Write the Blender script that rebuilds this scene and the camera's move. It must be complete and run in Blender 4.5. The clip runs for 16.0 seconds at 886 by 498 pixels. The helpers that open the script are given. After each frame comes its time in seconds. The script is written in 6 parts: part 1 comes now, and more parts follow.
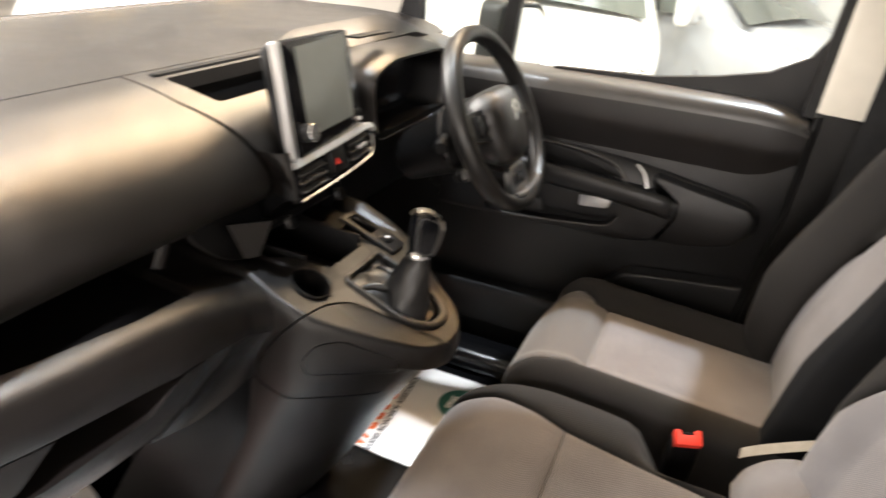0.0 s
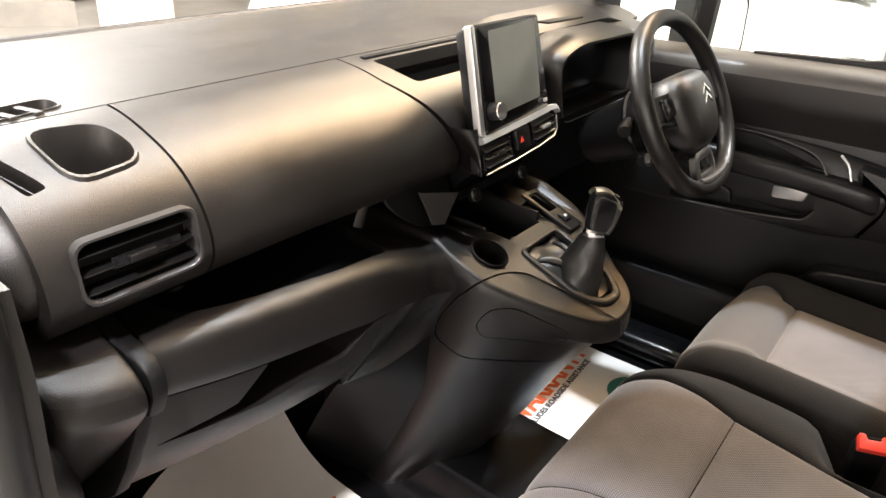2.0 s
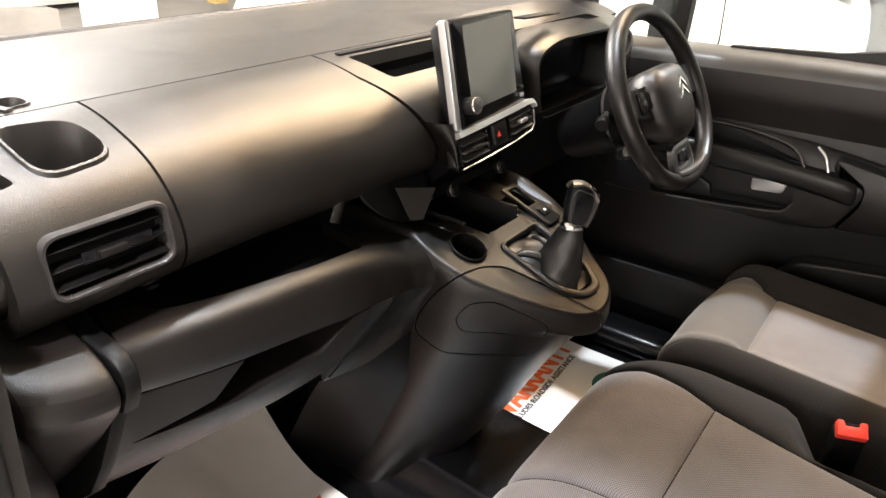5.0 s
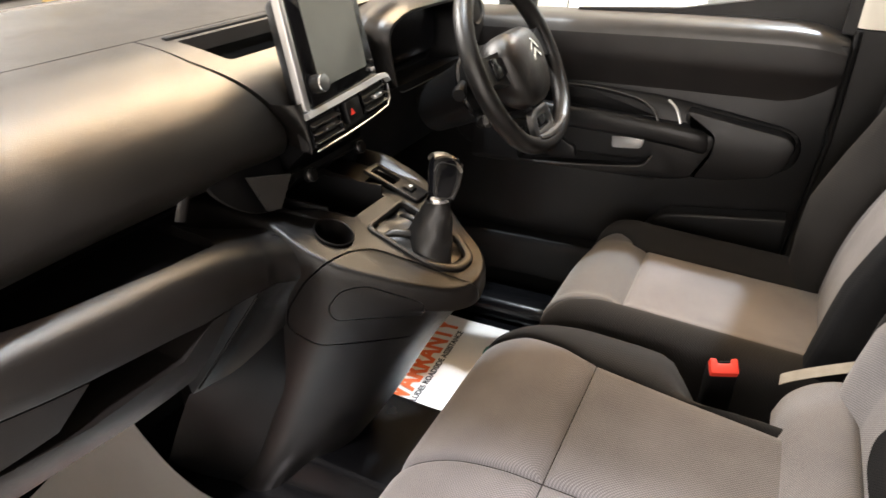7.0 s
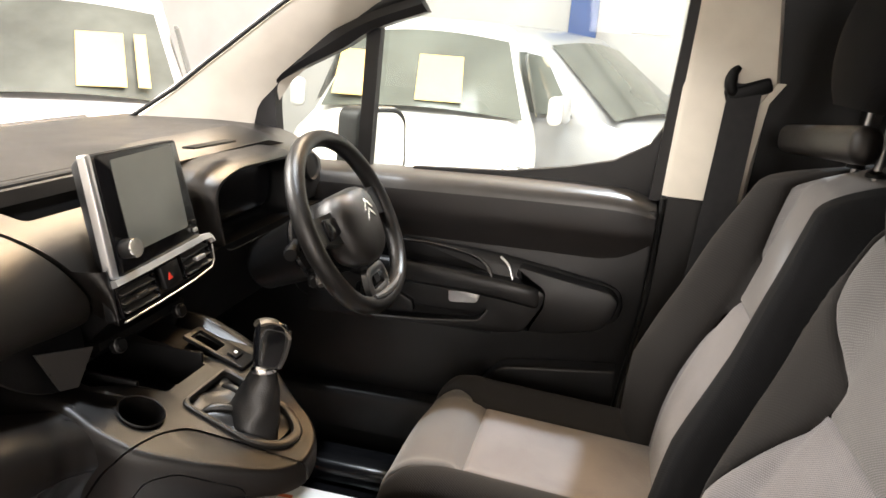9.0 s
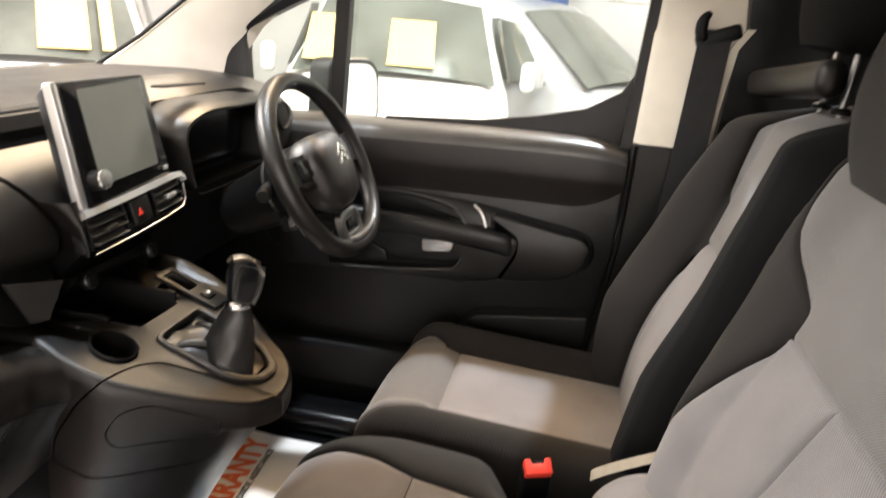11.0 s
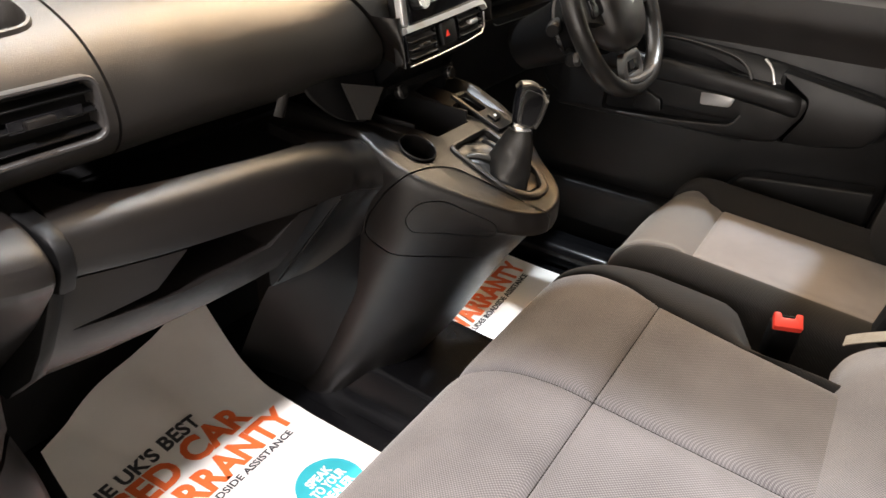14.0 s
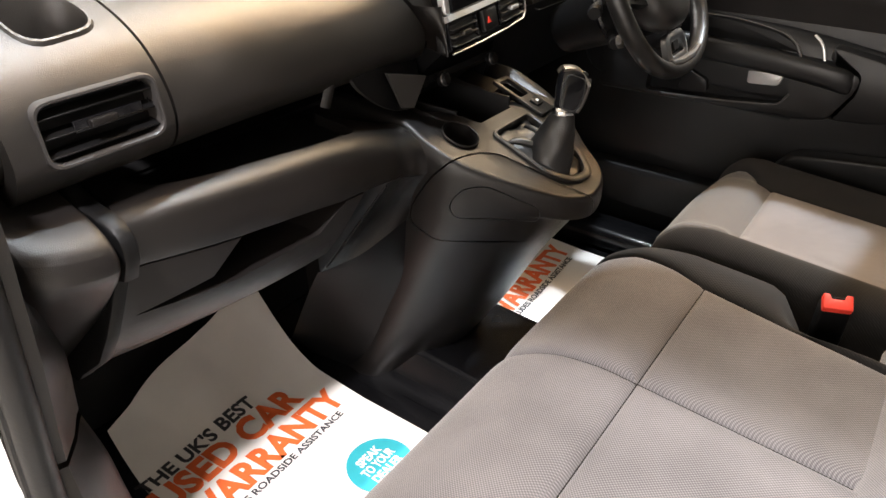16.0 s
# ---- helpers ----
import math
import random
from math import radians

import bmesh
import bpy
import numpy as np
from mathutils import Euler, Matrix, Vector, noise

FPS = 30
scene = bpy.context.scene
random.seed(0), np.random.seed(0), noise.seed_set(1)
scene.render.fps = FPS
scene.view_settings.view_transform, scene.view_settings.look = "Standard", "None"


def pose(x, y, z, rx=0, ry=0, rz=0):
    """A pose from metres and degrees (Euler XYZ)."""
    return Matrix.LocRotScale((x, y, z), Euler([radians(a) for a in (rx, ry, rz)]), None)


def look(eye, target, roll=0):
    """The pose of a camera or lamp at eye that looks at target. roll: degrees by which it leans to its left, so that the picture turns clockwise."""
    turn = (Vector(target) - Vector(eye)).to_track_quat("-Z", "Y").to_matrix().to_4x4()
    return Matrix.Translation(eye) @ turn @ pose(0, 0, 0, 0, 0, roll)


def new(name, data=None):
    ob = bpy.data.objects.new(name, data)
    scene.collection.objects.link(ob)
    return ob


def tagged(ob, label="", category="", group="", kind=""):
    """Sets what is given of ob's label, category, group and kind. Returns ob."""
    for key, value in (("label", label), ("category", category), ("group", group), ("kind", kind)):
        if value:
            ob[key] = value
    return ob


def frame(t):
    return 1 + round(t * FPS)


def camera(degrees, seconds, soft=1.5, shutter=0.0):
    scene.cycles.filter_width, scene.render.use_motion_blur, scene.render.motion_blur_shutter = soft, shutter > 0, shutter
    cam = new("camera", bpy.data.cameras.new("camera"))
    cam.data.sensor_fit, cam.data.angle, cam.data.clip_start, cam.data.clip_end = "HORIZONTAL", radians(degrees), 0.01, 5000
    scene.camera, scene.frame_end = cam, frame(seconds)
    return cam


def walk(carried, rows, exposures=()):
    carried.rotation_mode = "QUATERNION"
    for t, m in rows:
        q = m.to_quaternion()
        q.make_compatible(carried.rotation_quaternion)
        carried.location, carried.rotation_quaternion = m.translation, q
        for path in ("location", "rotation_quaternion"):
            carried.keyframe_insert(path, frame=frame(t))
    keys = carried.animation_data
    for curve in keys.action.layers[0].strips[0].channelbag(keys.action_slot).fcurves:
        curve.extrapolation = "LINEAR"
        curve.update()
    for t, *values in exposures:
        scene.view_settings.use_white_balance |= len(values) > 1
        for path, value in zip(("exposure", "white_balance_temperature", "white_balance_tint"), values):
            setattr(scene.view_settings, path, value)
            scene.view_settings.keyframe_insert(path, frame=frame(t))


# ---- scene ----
cam = camera(63.5, 16.0, shutter=0.5)

PATH = [
    (0, (-0.887, -0.345, 1.03), (0.822, 0.258, 0.182), 6.6),
    (0.5, (-0.941, -0.363, 1.04), (0.605, 0.543, 0.152), 3.8),
    (1, (-0.936, -0.383, 1.034), (0.523, 0.637, 0.124), 2.9),
    (1.5, (-0.934, -0.395, 1.034), (0.504, 0.654, 0.121), 2.8),
    (2, (-0.939, -0.385, 1.029), (0.513, 0.652, 0.126), 3.1),
    (2.5, (-0.935, -0.393, 1.032), (0.515, 0.652, 0.136), 3.1),
    (3, (-0.933, -0.397, 1.034), (0.518, 0.647, 0.139), 3.2),
    (5.3, (-0.933, -0.405, 1.012), (0.547, 0.603, 0.119), 2.1),
    (5.5, (-0.934, -0.405, 1.008), (0.556, 0.584, 0.113), 1.9),
    (6, (-0.925, -0.412, 1.007), (0.59, 0.524, 0.097), 1.0),
    (6.5, (-0.9, -0.41, 1.0), (0.666, 0.421, 0.075), 0.7),
    (7, (-0.886, -0.418, 0.993), (0.724, 0.333, 0.074), 0.4),
    (7.5, (-0.87, -0.413, 0.993), (0.804, 0.232, 0.111), 1.1),
    (8, (-0.852, -0.412, 0.997), (0.905, 0.137, 0.213), 2.3),
    (8.5, (-0.837, -0.411, 1.011), (1.003, 0.057, 0.383), 3.4),
    (8.7, (-0.826, -0.414, 1.022), (1.036, 0.027, 0.441), 4.0),
    (10.8, (-0.838, -0.432, 0.978), (1.055, -0.114, 0.414), 5.0),
    (11, (-0.845, -0.427, 0.971), (1.027, -0.093, 0.35), 4.8),
    (11.2, (-0.838, -0.432, 0.973), (1.0, -0.062, 0.276), 4.9),
    (11.5, (-0.846, -0.429, 0.963), (0.958, -0.019, 0.201), 4.6),
    (12, (-0.861, -0.43, 0.959), (0.877, 0.086, 0.115), 4.8),
    (12.5, (-0.884, -0.432, 0.95), (0.787, 0.194, 0.047), 5.1),
    (13, (-0.909, -0.439, 0.949), (0.696, 0.286, 0.002), 5.1),
    (13.5, (-0.934, -0.44, 0.951), (0.599, 0.386, -0.034), 4.4),
    (14, (-0.948, -0.439, 0.951), (0.534, 0.448, -0.057), 3.8),
    (14.5, (-0.948, -0.438, 0.951), (0.497, 0.49, -0.074), 2.9),
    (15, (-0.947, -0.441, 0.956), (0.468, 0.514, -0.086), 2.1),
    (15.5, (-0.959, -0.44, 0.961), (0.445, 0.526, -0.086), 1.5),
    (16, (-0.961, -0.448, 0.962), (0.433, 0.528, -0.088), 1.0),
]
walk(cam, [(t, look(eye, target, roll)) for t, eye, target, roll in PATH])

# ---- world, lights ----
world = bpy.data.worlds.new("hall_air")
scene.world = world
world.use_nodes = True
world.node_tree.nodes["Background"].inputs[0].default_value = (1.0, 0.98, 0.97, 1)
world.node_tree.nodes["Background"].inputs[1].default_value = 0.07


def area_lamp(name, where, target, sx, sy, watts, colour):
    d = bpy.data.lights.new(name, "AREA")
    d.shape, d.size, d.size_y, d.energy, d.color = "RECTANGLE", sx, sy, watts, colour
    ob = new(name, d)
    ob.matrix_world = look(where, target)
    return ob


# white spots beyond the driver's window, over the windscreen and over the open door, a warm lamp beyond the driver's
# side, all out of view; the broad lamps are fills added to brighten cab, vans and hall
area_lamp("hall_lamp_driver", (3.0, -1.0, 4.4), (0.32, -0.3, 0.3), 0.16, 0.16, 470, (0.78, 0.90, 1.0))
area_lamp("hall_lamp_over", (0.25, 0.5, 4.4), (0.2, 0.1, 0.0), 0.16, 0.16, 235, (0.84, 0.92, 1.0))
area_lamp("fill_bonnet", (-0.3, 3.4, 3.0), (0.0, 0.4, 0.7), 2.4, 0.8, 400, (1.0, 0.95, 0.90))
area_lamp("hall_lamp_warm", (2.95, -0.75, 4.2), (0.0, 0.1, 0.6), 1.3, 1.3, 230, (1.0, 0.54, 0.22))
area_lamp("fill_amber", (3.1, 0.35, 4.35), (-0.2, 0.25, 0.75), 2.4, 2.4, 430, (1.0, 0.69, 0.35))
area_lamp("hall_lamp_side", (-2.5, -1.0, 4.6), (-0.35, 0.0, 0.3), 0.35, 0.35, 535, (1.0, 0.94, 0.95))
area_lamp("fill_west", (-4.6, -1.1, 1.7), (-0.1, 0.1, 0.4), 2.2, 1.0, 95, (1.0, 0.92, 0.88))
area_lamp("fill_north", (0.0, 5.2, 4.6), (0.0, 9.4, 2.2), 6.0, 2.0, 680, (1.0, 0.97, 0.94))
area_lamp("fill_far", (4.4, 1.0, 4.6), (4.6, 0.6, 0.0), 2.6, 2.6, 170, (0.96, 0.98, 1.0))
area_lamp("fill_rear", (1.5, -5.0, 4.8), (1.5, -5.5, 0.0), 3.0, 2.0, 460, (1.0, 0.98, 0.98))

# ---- materials ----


def material(name, base, rough=0.5, metal=0.0, noise_scale=0.0, vary=0.0, bump=0.0, bump_scale=400.0, spec=0.5, coat=0.0, detail=6.0):
    m = bpy.data.materials.new(name)
    m.use_nodes = True
    nt = m.node_tree
    p = nt.nodes["Principled BSDF"]
    p.inputs["Base Color"].default_value = (*base, 1)
    p.inputs["Roughness"].default_value = rough
    p.inputs["Metallic"].default_value = metal
    p.inputs["Specular IOR Level"].default_value = spec
    p.inputs["Coat Weight"].default_value = coat
    co = nt.nodes.new("ShaderNodeTexCoord")
    if vary:
        n = nt.nodes.new("ShaderNodeTexNoise")
        n.inputs["Scale"].default_value = noise_scale
        n.inputs["Detail"].default_value = detail
        nt.links.new(co.outputs["Object"], n.inputs["Vector"])
        r = nt.nodes.new("ShaderNodeMapRange")
        r.inputs["From Min"].default_value, r.inputs["From Max"].default_value = 0.3, 0.7
        r.inputs["To Min"].default_value, r.inputs["To Max"].default_value = 1 - vary, 1 + vary
        nt.links.new(n.outputs["Fac"], r.inputs["Value"])
        mix = nt.nodes.new("ShaderNodeMix")
        mix.data_type, mix.blend_type = "RGBA", "MULTIPLY"
        mix.inputs[0].default_value = 1
        mix.inputs[6].default_value = (*base, 1)
        nt.links.new(r.outputs["Result"], mix.inputs[7])
        nt.links.new(mix.outputs[2], p.inputs["Base Color"])
        rr = nt.nodes.new("ShaderNodeMapRange")
        rr.inputs["To Min"].default_value, rr.inputs["To Max"].default_value = max(0.03, rough - 0.08), min(1, rough + 0.08)
        nt.links.new(n.outputs["Fac"], rr.inputs["Value"])
        nt.links.new(rr.outputs["Result"], p.inputs["Roughness"])
    if bump:
        n2 = nt.nodes.new("ShaderNodeTexNoise")
        n2.inputs["Scale"].default_value = bump_scale
        n2.inputs["Detail"].default_value = 2
        nt.links.new(co.outputs["Object"], n2.inputs["Vector"])
        b = nt.nodes.new("ShaderNodeBump")
        b.inputs["Strength"].default_value = bump
        b.inputs["Distance"].default_value = 0.001
        nt.links.new(n2.outputs["Fac"], b.inputs["Height"])
        nt.links.new(b.outputs["Normal"], p.inputs["Normal"])
    return m


def fabric(name, light, dark, pitch, sheen=0.2):
    """Woven cloth: rows of small raised dots, two tones, and a slow wear pattern."""
    m = material(name, light, 0.95, spec=0.15)
    nt = m.node_tree
    p = nt.nodes["Principled BSDF"]
    co = nt.nodes.new("ShaderNodeTexCoord")
    sep = nt.nodes.new("ShaderNodeSeparateXYZ")
    nt.links.new(co.outputs["Object"], sep.inputs[0])

    def math(op, a, b=None):
        n = nt.nodes.new("ShaderNodeMath")
        n.operation = op
        for slot, v in ((0, a), (1, b)):
            if v is None:
                continue
            if isinstance(v, (int, float)):
                n.inputs[slot].default_value = v
            else:
                nt.links.new(v, n.inputs[slot])
        return n.outputs[0]

    k = 2 * 3.14159 / pitch
    along = math("SUBTRACT", sep.outputs["Y"], sep.outputs["Z"])
    sx = math("SINE", math("MULTIPLY", sep.outputs["X"], k * 0.62))
    sy = math("SINE", math("MULTIPLY", along, k * 0.62))
    dots = math("MULTIPLY_ADD", math("MULTIPLY", sx, sy), 0.5)
    nt.nodes[-1].inputs[2].default_value = 0.5
    wear = nt.nodes.new("ShaderNodeTexNoise")
    wear.inputs["Scale"].default_value, wear.inputs["Detail"].default_value = 9, 5
    nt.links.new(co.outputs["Object"], wear.inputs["Vector"])
    f = math("ADD", math("MULTIPLY", math("POWER", dots, 1.5), 0.62), math("MULTIPLY", math("SUBTRACT", wear.outputs["Fac"], 0.28), 0.5))
    mix = nt.nodes.new("ShaderNodeMix")
    mix.data_type = "RGBA"
    nt.links.new(f, mix.inputs[0])
    mix.inputs[6].default_value, mix.inputs[7].default_value = (*dark, 1), (*light, 1)
    nt.links.new(mix.outputs[2], p.inputs["Base Color"])
    b = nt.nodes.new("ShaderNodeBump")
    b.inputs["Strength"].default_value, b.inputs["Distance"].default_value = 0.35, 0.0008
    nt.links.new(dots, b.inputs["Height"])
    nt.links.new(b.outputs["Normal"], p.inputs["Normal"])
    p.inputs["Sheen Weight"].default_value = sheen
    return m


def glass_pane(name, tint, gloss=0.5):
    m = bpy.data.materials.new(name)
    m.use_nodes = True
    nt = m.node_tree
    nt.nodes.remove(nt.nodes["Principled BSDF"])
    t, g, mx, fr = (nt.nodes.new("ShaderNode" + k) for k in ("BsdfTransparent", "BsdfGlossy", "MixShader", "Fresnel"))
    t.inputs[0].default_value = (*tint, 1)
    g.inputs["Roughness"].default_value = 0.02
    g.inputs["Color"].default_value = (gloss, gloss, gloss, 1)
    fr.inputs[0].default_value = 1.45
    nt.links.new(fr.outputs[0], mx.inputs[0])
    nt.links.new(t.outputs[0], mx.inputs[1])
    nt.links.new(g.outputs[0], mx.inputs[2])
    nt.links.new(mx.outputs[0], nt.nodes["Material Output"].inputs[0])
    return m


M_DASH = material("grained_plastic", (0.0115, 0.0102, 0.0089), 0.36, 0, 18, 0.12, 0.4, 1000, 0.75)
M_DARK = material("dark_plastic", (0.0055, 0.0055, 0.0058), 0.40, 0, 14, 0.15, 0.3, 620, 0.4)
# real black parts, and shade put into recesses as black
M_BLACK = material("black_plastic_and_shade", (0.003, 0.003, 0.0032), 0.5, 0, 12, 0.2, 0.2, 500, 0.2)
M_CONS = material("console_plastic", (0.0048, 0.0041, 0.0038), 0.35, 0, 18, 0.12, 0.4, 1000, 0.42)
M_LOWER = material("lower_trim_plastic", (0.0090, 0.0078, 0.0074), 0.34, 0, 16, 0.12, 0.4, 1000, 0.34)
M_SHELF = material("shelf_plastic", (0.0046, 0.0037, 0.0032), 0.34, 0, 18, 0.12, 0.4, 1000, 0.55)
M_STEEL = material("brushed_steel", (0.30, 0.30, 0.30), 0.3, 1.0, 25, 0.05)
M_FRAME = material("vent_frame_and_lit_facet", (0.034, 0.032, 0.031), 0.30, 0, 25, 0.08, spec=0.7)
# tan from the warm lamp's sheen, put into the cap's colour
M_CAP = material("knob_cap_tan_sheen", (0.10, 0.088, 0.070), 0.35, 0, 60, 0.15)
M_SATIN = material("satin_grey", (0.055, 0.053, 0.051), 0.34, 0.1, 25, 0.08)
M_ROOF = material("white_roof_sheet", (0.8, 0.78, 0.72), 0.6, 0, 2, 0.04)
M_GLOSS = material("gloss_black", (0.006, 0.006, 0.007), 0.16, 0, 30, 0.1)
M_SILVER = material("satin_silver", (0.62, 0.62, 0.62), 0.32, 0.75, 25, 0.05)
M_CHROME = material("chrome", (0.78, 0.78, 0.78), 0.12, 1.0, 25, 0.04)
M_CREAM = material("cream_trim", (0.60, 0.56, 0.48), 0.65, 0, 16, 0.05, 0.3, 500, 0.3)
M_LEATHER = material("worn_leather", (0.009, 0.0085, 0.008), 0.36, 0, 30, 0.2, 0.5, 520, 0.5)
M_RUBBER = material("rubber_floor", (0.0035, 0.0035, 0.004), 0.24, 0, 6, 0.12, 0.15, 300, 0.5)
# the display's grey-green base holds the hall's reflection
M_SCREEN = material("screen_glass_reflection", (0.14, 0.148, 0.135), 0.16, 0, 12, 0.1, spec=0.7)
M_RED = material("red_plastic", (0.75, 0.05, 0.03), 0.4, 0, 40, 0.08)
M_BELT = material("belt_webbing", (0.02, 0.02, 0.021), 0.75, 0, 60, 0.2, 0.8, 900, 0.3)
M_BEIGE = material("beige_strap", (0.34, 0.30, 0.24), 0.7, 0, 60, 0.1, 0.6, 800, 0.3)
M_SEAL = material("rubber_seal", (0.006, 0.006, 0.0063), 0.5, 0, 30, 0.2, 0.2, 200, 0.35)
M_PAPER = material("paper", (0.80, 0.77, 0.735), 0.75, 0, 7, 0.06, 0.7, 28, 0.3)
M_INK = material("black_ink", (0.03, 0.03, 0.035), 0.6, 0, 60, 0.15)
M_ORANGE = material("orange_ink", (0.72, 0.13, 0.03), 0.6, 0, 40, 0.08)
M_TEAL = material("teal_ink", (0.03, 0.36, 0.42), 0.6, 0, 40, 0.06)
M_GREEN = material("dark_green_ink", (0.02, 0.14, 0.11), 0.6, 0, 40, 0.06)
M_NAVY = material("navy_ink", (0.02, 0.05, 0.16), 0.6, 0, 40, 0.06)
M_WHITEINK = material("white_ink", (0.8, 0.8, 0.8), 0.6, 0, 40, 0.04)
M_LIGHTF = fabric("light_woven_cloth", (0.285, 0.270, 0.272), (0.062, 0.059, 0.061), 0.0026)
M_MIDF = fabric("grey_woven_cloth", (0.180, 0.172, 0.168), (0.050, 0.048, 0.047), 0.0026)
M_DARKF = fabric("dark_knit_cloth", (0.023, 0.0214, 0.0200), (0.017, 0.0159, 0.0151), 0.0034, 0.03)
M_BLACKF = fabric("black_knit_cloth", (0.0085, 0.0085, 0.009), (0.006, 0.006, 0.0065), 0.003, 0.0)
M_WHITE = material("white_paint", (0.78, 0.78, 0.76), 0.25, 0, 3, 0.03, coat=0.6)
M_SILVERP = material("silver_paint", (0.42, 0.43, 0.45), 0.3, 0.3, 3, 0.05, coat=0.6)
M_WALL = material("painted_wall", (0.74, 0.725, 0.70), 0.8, 0, 2, 0.06, 0.3, 30)
M_YELLOW = material("yellow_post_and_reflection", (0.72, 0.52, 0.20), 0.7, 0, 3, 0.1)
M_BLUE = material("blue_paint", (0.06, 0.12, 0.33), 0.5, 0, 4, 0.1)
M_CONCRETE = material("concrete_floor", (0.33, 0.31, 0.28), 0.55, 0, 3, 0.15, 0.3, 40)
M_MIRROR = material("mirror", (0.9, 0.9, 0.9), 0.02, 1.0, 5, 0.01)
M_GLASS = glass_pane("window_glass", (0.93, 0.96, 0.94))
M_VGLASS = material("tinted_glass", (0.10, 0.11, 0.10), 0.08, 0, 2, 0.3, spec=0.8)

# ---- shaping helpers ----


def cr(pts, n):
    """A smooth line of n + 1 points through pts."""
    pts = [Vector(p) for p in pts]
    out = []
    m = len(pts) - 1
    for i in range(n + 1):
        s = i / n * m
        k = min(int(s), m - 1)
        f = s - k
        p1, p2 = pts[k], pts[k + 1]
        p0 = pts[k - 1] if k else p1 * 2 - p2
        p3 = pts[k + 2] if k + 2 <= m else p2 * 2 - p1
        out.append(0.5 * (2 * p1 + (p2 - p0) * f + (2 * p0 - 5 * p1 + 4 * p2 - p3) * f * f + (3 * p1 - p0 - 3 * p2 + p3) * f ** 3))
    return out


def lerp(table, x):
    """The value at x on a line through (x, value) pairs."""
    xs, vs = zip(*table)
    return float(np.interp(x, xs, vs))


def finish(bm, angle=40):
    bmesh.ops.recalc_face_normals(bm, faces=bm.faces)
    for f in bm.faces:
        f.smooth = True
    return bm


def mesh_of(name, bm, mat, angle=38):
    me = bpy.data.meshes.new(name)
    finish(bm)
    bm.to_mesh(me)
    bm.free()
    me.materials.append(mat)
    me.set_sharp_from_angle(angle=radians(angle))
    return me


def part(name, bm, mat, parent=None, label="", angle=38):
    ob = new(name, mesh_of(name, bm, mat, angle))
    if parent:
        ob.parent = parent
    return tagged(ob, label)


def thing(name, label, category, at=(0, 0, 0), group="", kind=""):
    ob = new(name)
    ob.empty_display_size = 0.05
    ob.location = at
    bpy.context.view_layer.update()
    return tagged(ob, label, category, group, kind)


def grid(fn, nu, nv, u=(0, 1), v=(0, 1), thick=0.0):
    """A sheet fn(u, v), thickened along its normal if thick."""
    bm = bmesh.new()
    vs = [[bm.verts.new(fn(u[0] + (u[1] - u[0]) * i / nu, v[0] + (v[1] - v[0]) * j / nv)) for j in range(nv + 1)] for i in range(nu + 1)]
    for i in range(nu):
        for j in range(nv):
            bm.faces.new((vs[i][j], vs[i + 1][j], vs[i + 1][j + 1], vs[i][j + 1]))
    if thick:
        bm.normal_update()
        bmesh.ops.solidify(bm, geom=bm.faces[:], thickness=thick)
    return bm


def loft(rows, caps=True, closed=True):
    bm = bmesh.new()
    vs = [[bm.verts.new(p) for p in r] for r in rows]
    n = len(rows[0])
    for a, b in zip(vs, vs[1:]):
        for i in range(n if closed else n - 1):
            bm.faces.new((a[i], a[(i + 1) % n], b[(i + 1) % n], b[i]))
    if caps:
        bm.faces.new(vs[0])
        bm.faces.new(vs[-1][::-1])
    return bm


def rbox(cx, cy, cz, sx, sy, sz, r=0.005, seg=2, m=None):
    """A box with rounded edges."""
    bm = bmesh.new()
    bmesh.ops.create_cube(bm, size=1)
    bmesh.ops.scale(bm, vec=(sx, sy, sz), verts=bm.verts)
    r = min(r, 0.49 * min(sx, sy, sz))
    if r > 0:
        bmesh.ops.bevel(bm, geom=bm.edges[:], offset=r, segments=seg, affect="EDGES", profile=0.5)
    if m is not None:
        bmesh.ops.transform(bm, matrix=m, verts=bm.verts)
    bmesh.ops.translate(bm, vec=(cx, cy, cz), verts=bm.verts)
    return bm


def rounded(pts, r, n=4):
    """A polygon (2D) with its corners rounded by r (one value or one per corner)."""
    out = []
    k = len(pts)
    for i in range(k):
        p0, p, p1 = (Vector(pts[j % k]) for j in (i - 1, i, i + 1))
        rr = r[i] if isinstance(r, (list, tuple)) else r
        a, b = p0 - p, p1 - p
        d = min(rr, 0.49 * a.length, 0.49 * b.length)
        a, b = p + a.normalized() * d, p + b.normalized() * d
        for s in range(n + 1):
            t = s / n
            out.append(a * (1 - t) ** 2 + p * 2 * t * (1 - t) + b * t * t)
    return out


def plate(outline, m, thick, bevel=0.0, seg=2):
    """A flat piece with this outline (x, y), from z = -thick to 0, placed by the matrix m."""
    bm = bmesh.new()
    f = bm.faces.new([bm.verts.new((p[0], p[1], 0)) for p in outline])
    ret = bmesh.ops.extrude_face_region(bm, geom=[f])
    bmesh.ops.translate(bm, vec=(0, 0, -thick), verts=[v for v in ret["geom"] if isinstance(v, bmesh.types.BMVert)])
    if bevel:
        es = [e for e in bm.edges if abs(e.verts[0].co.z) < 1e-6 and abs(e.verts[1].co.z) < 1e-6]
        bmesh.ops.bevel(bm, geom=es, offset=bevel, segments=seg, affect="EDGES", profile=0.5)
    bmesh.ops.transform(bm, matrix=m, verts=bm.verts)
    return bm


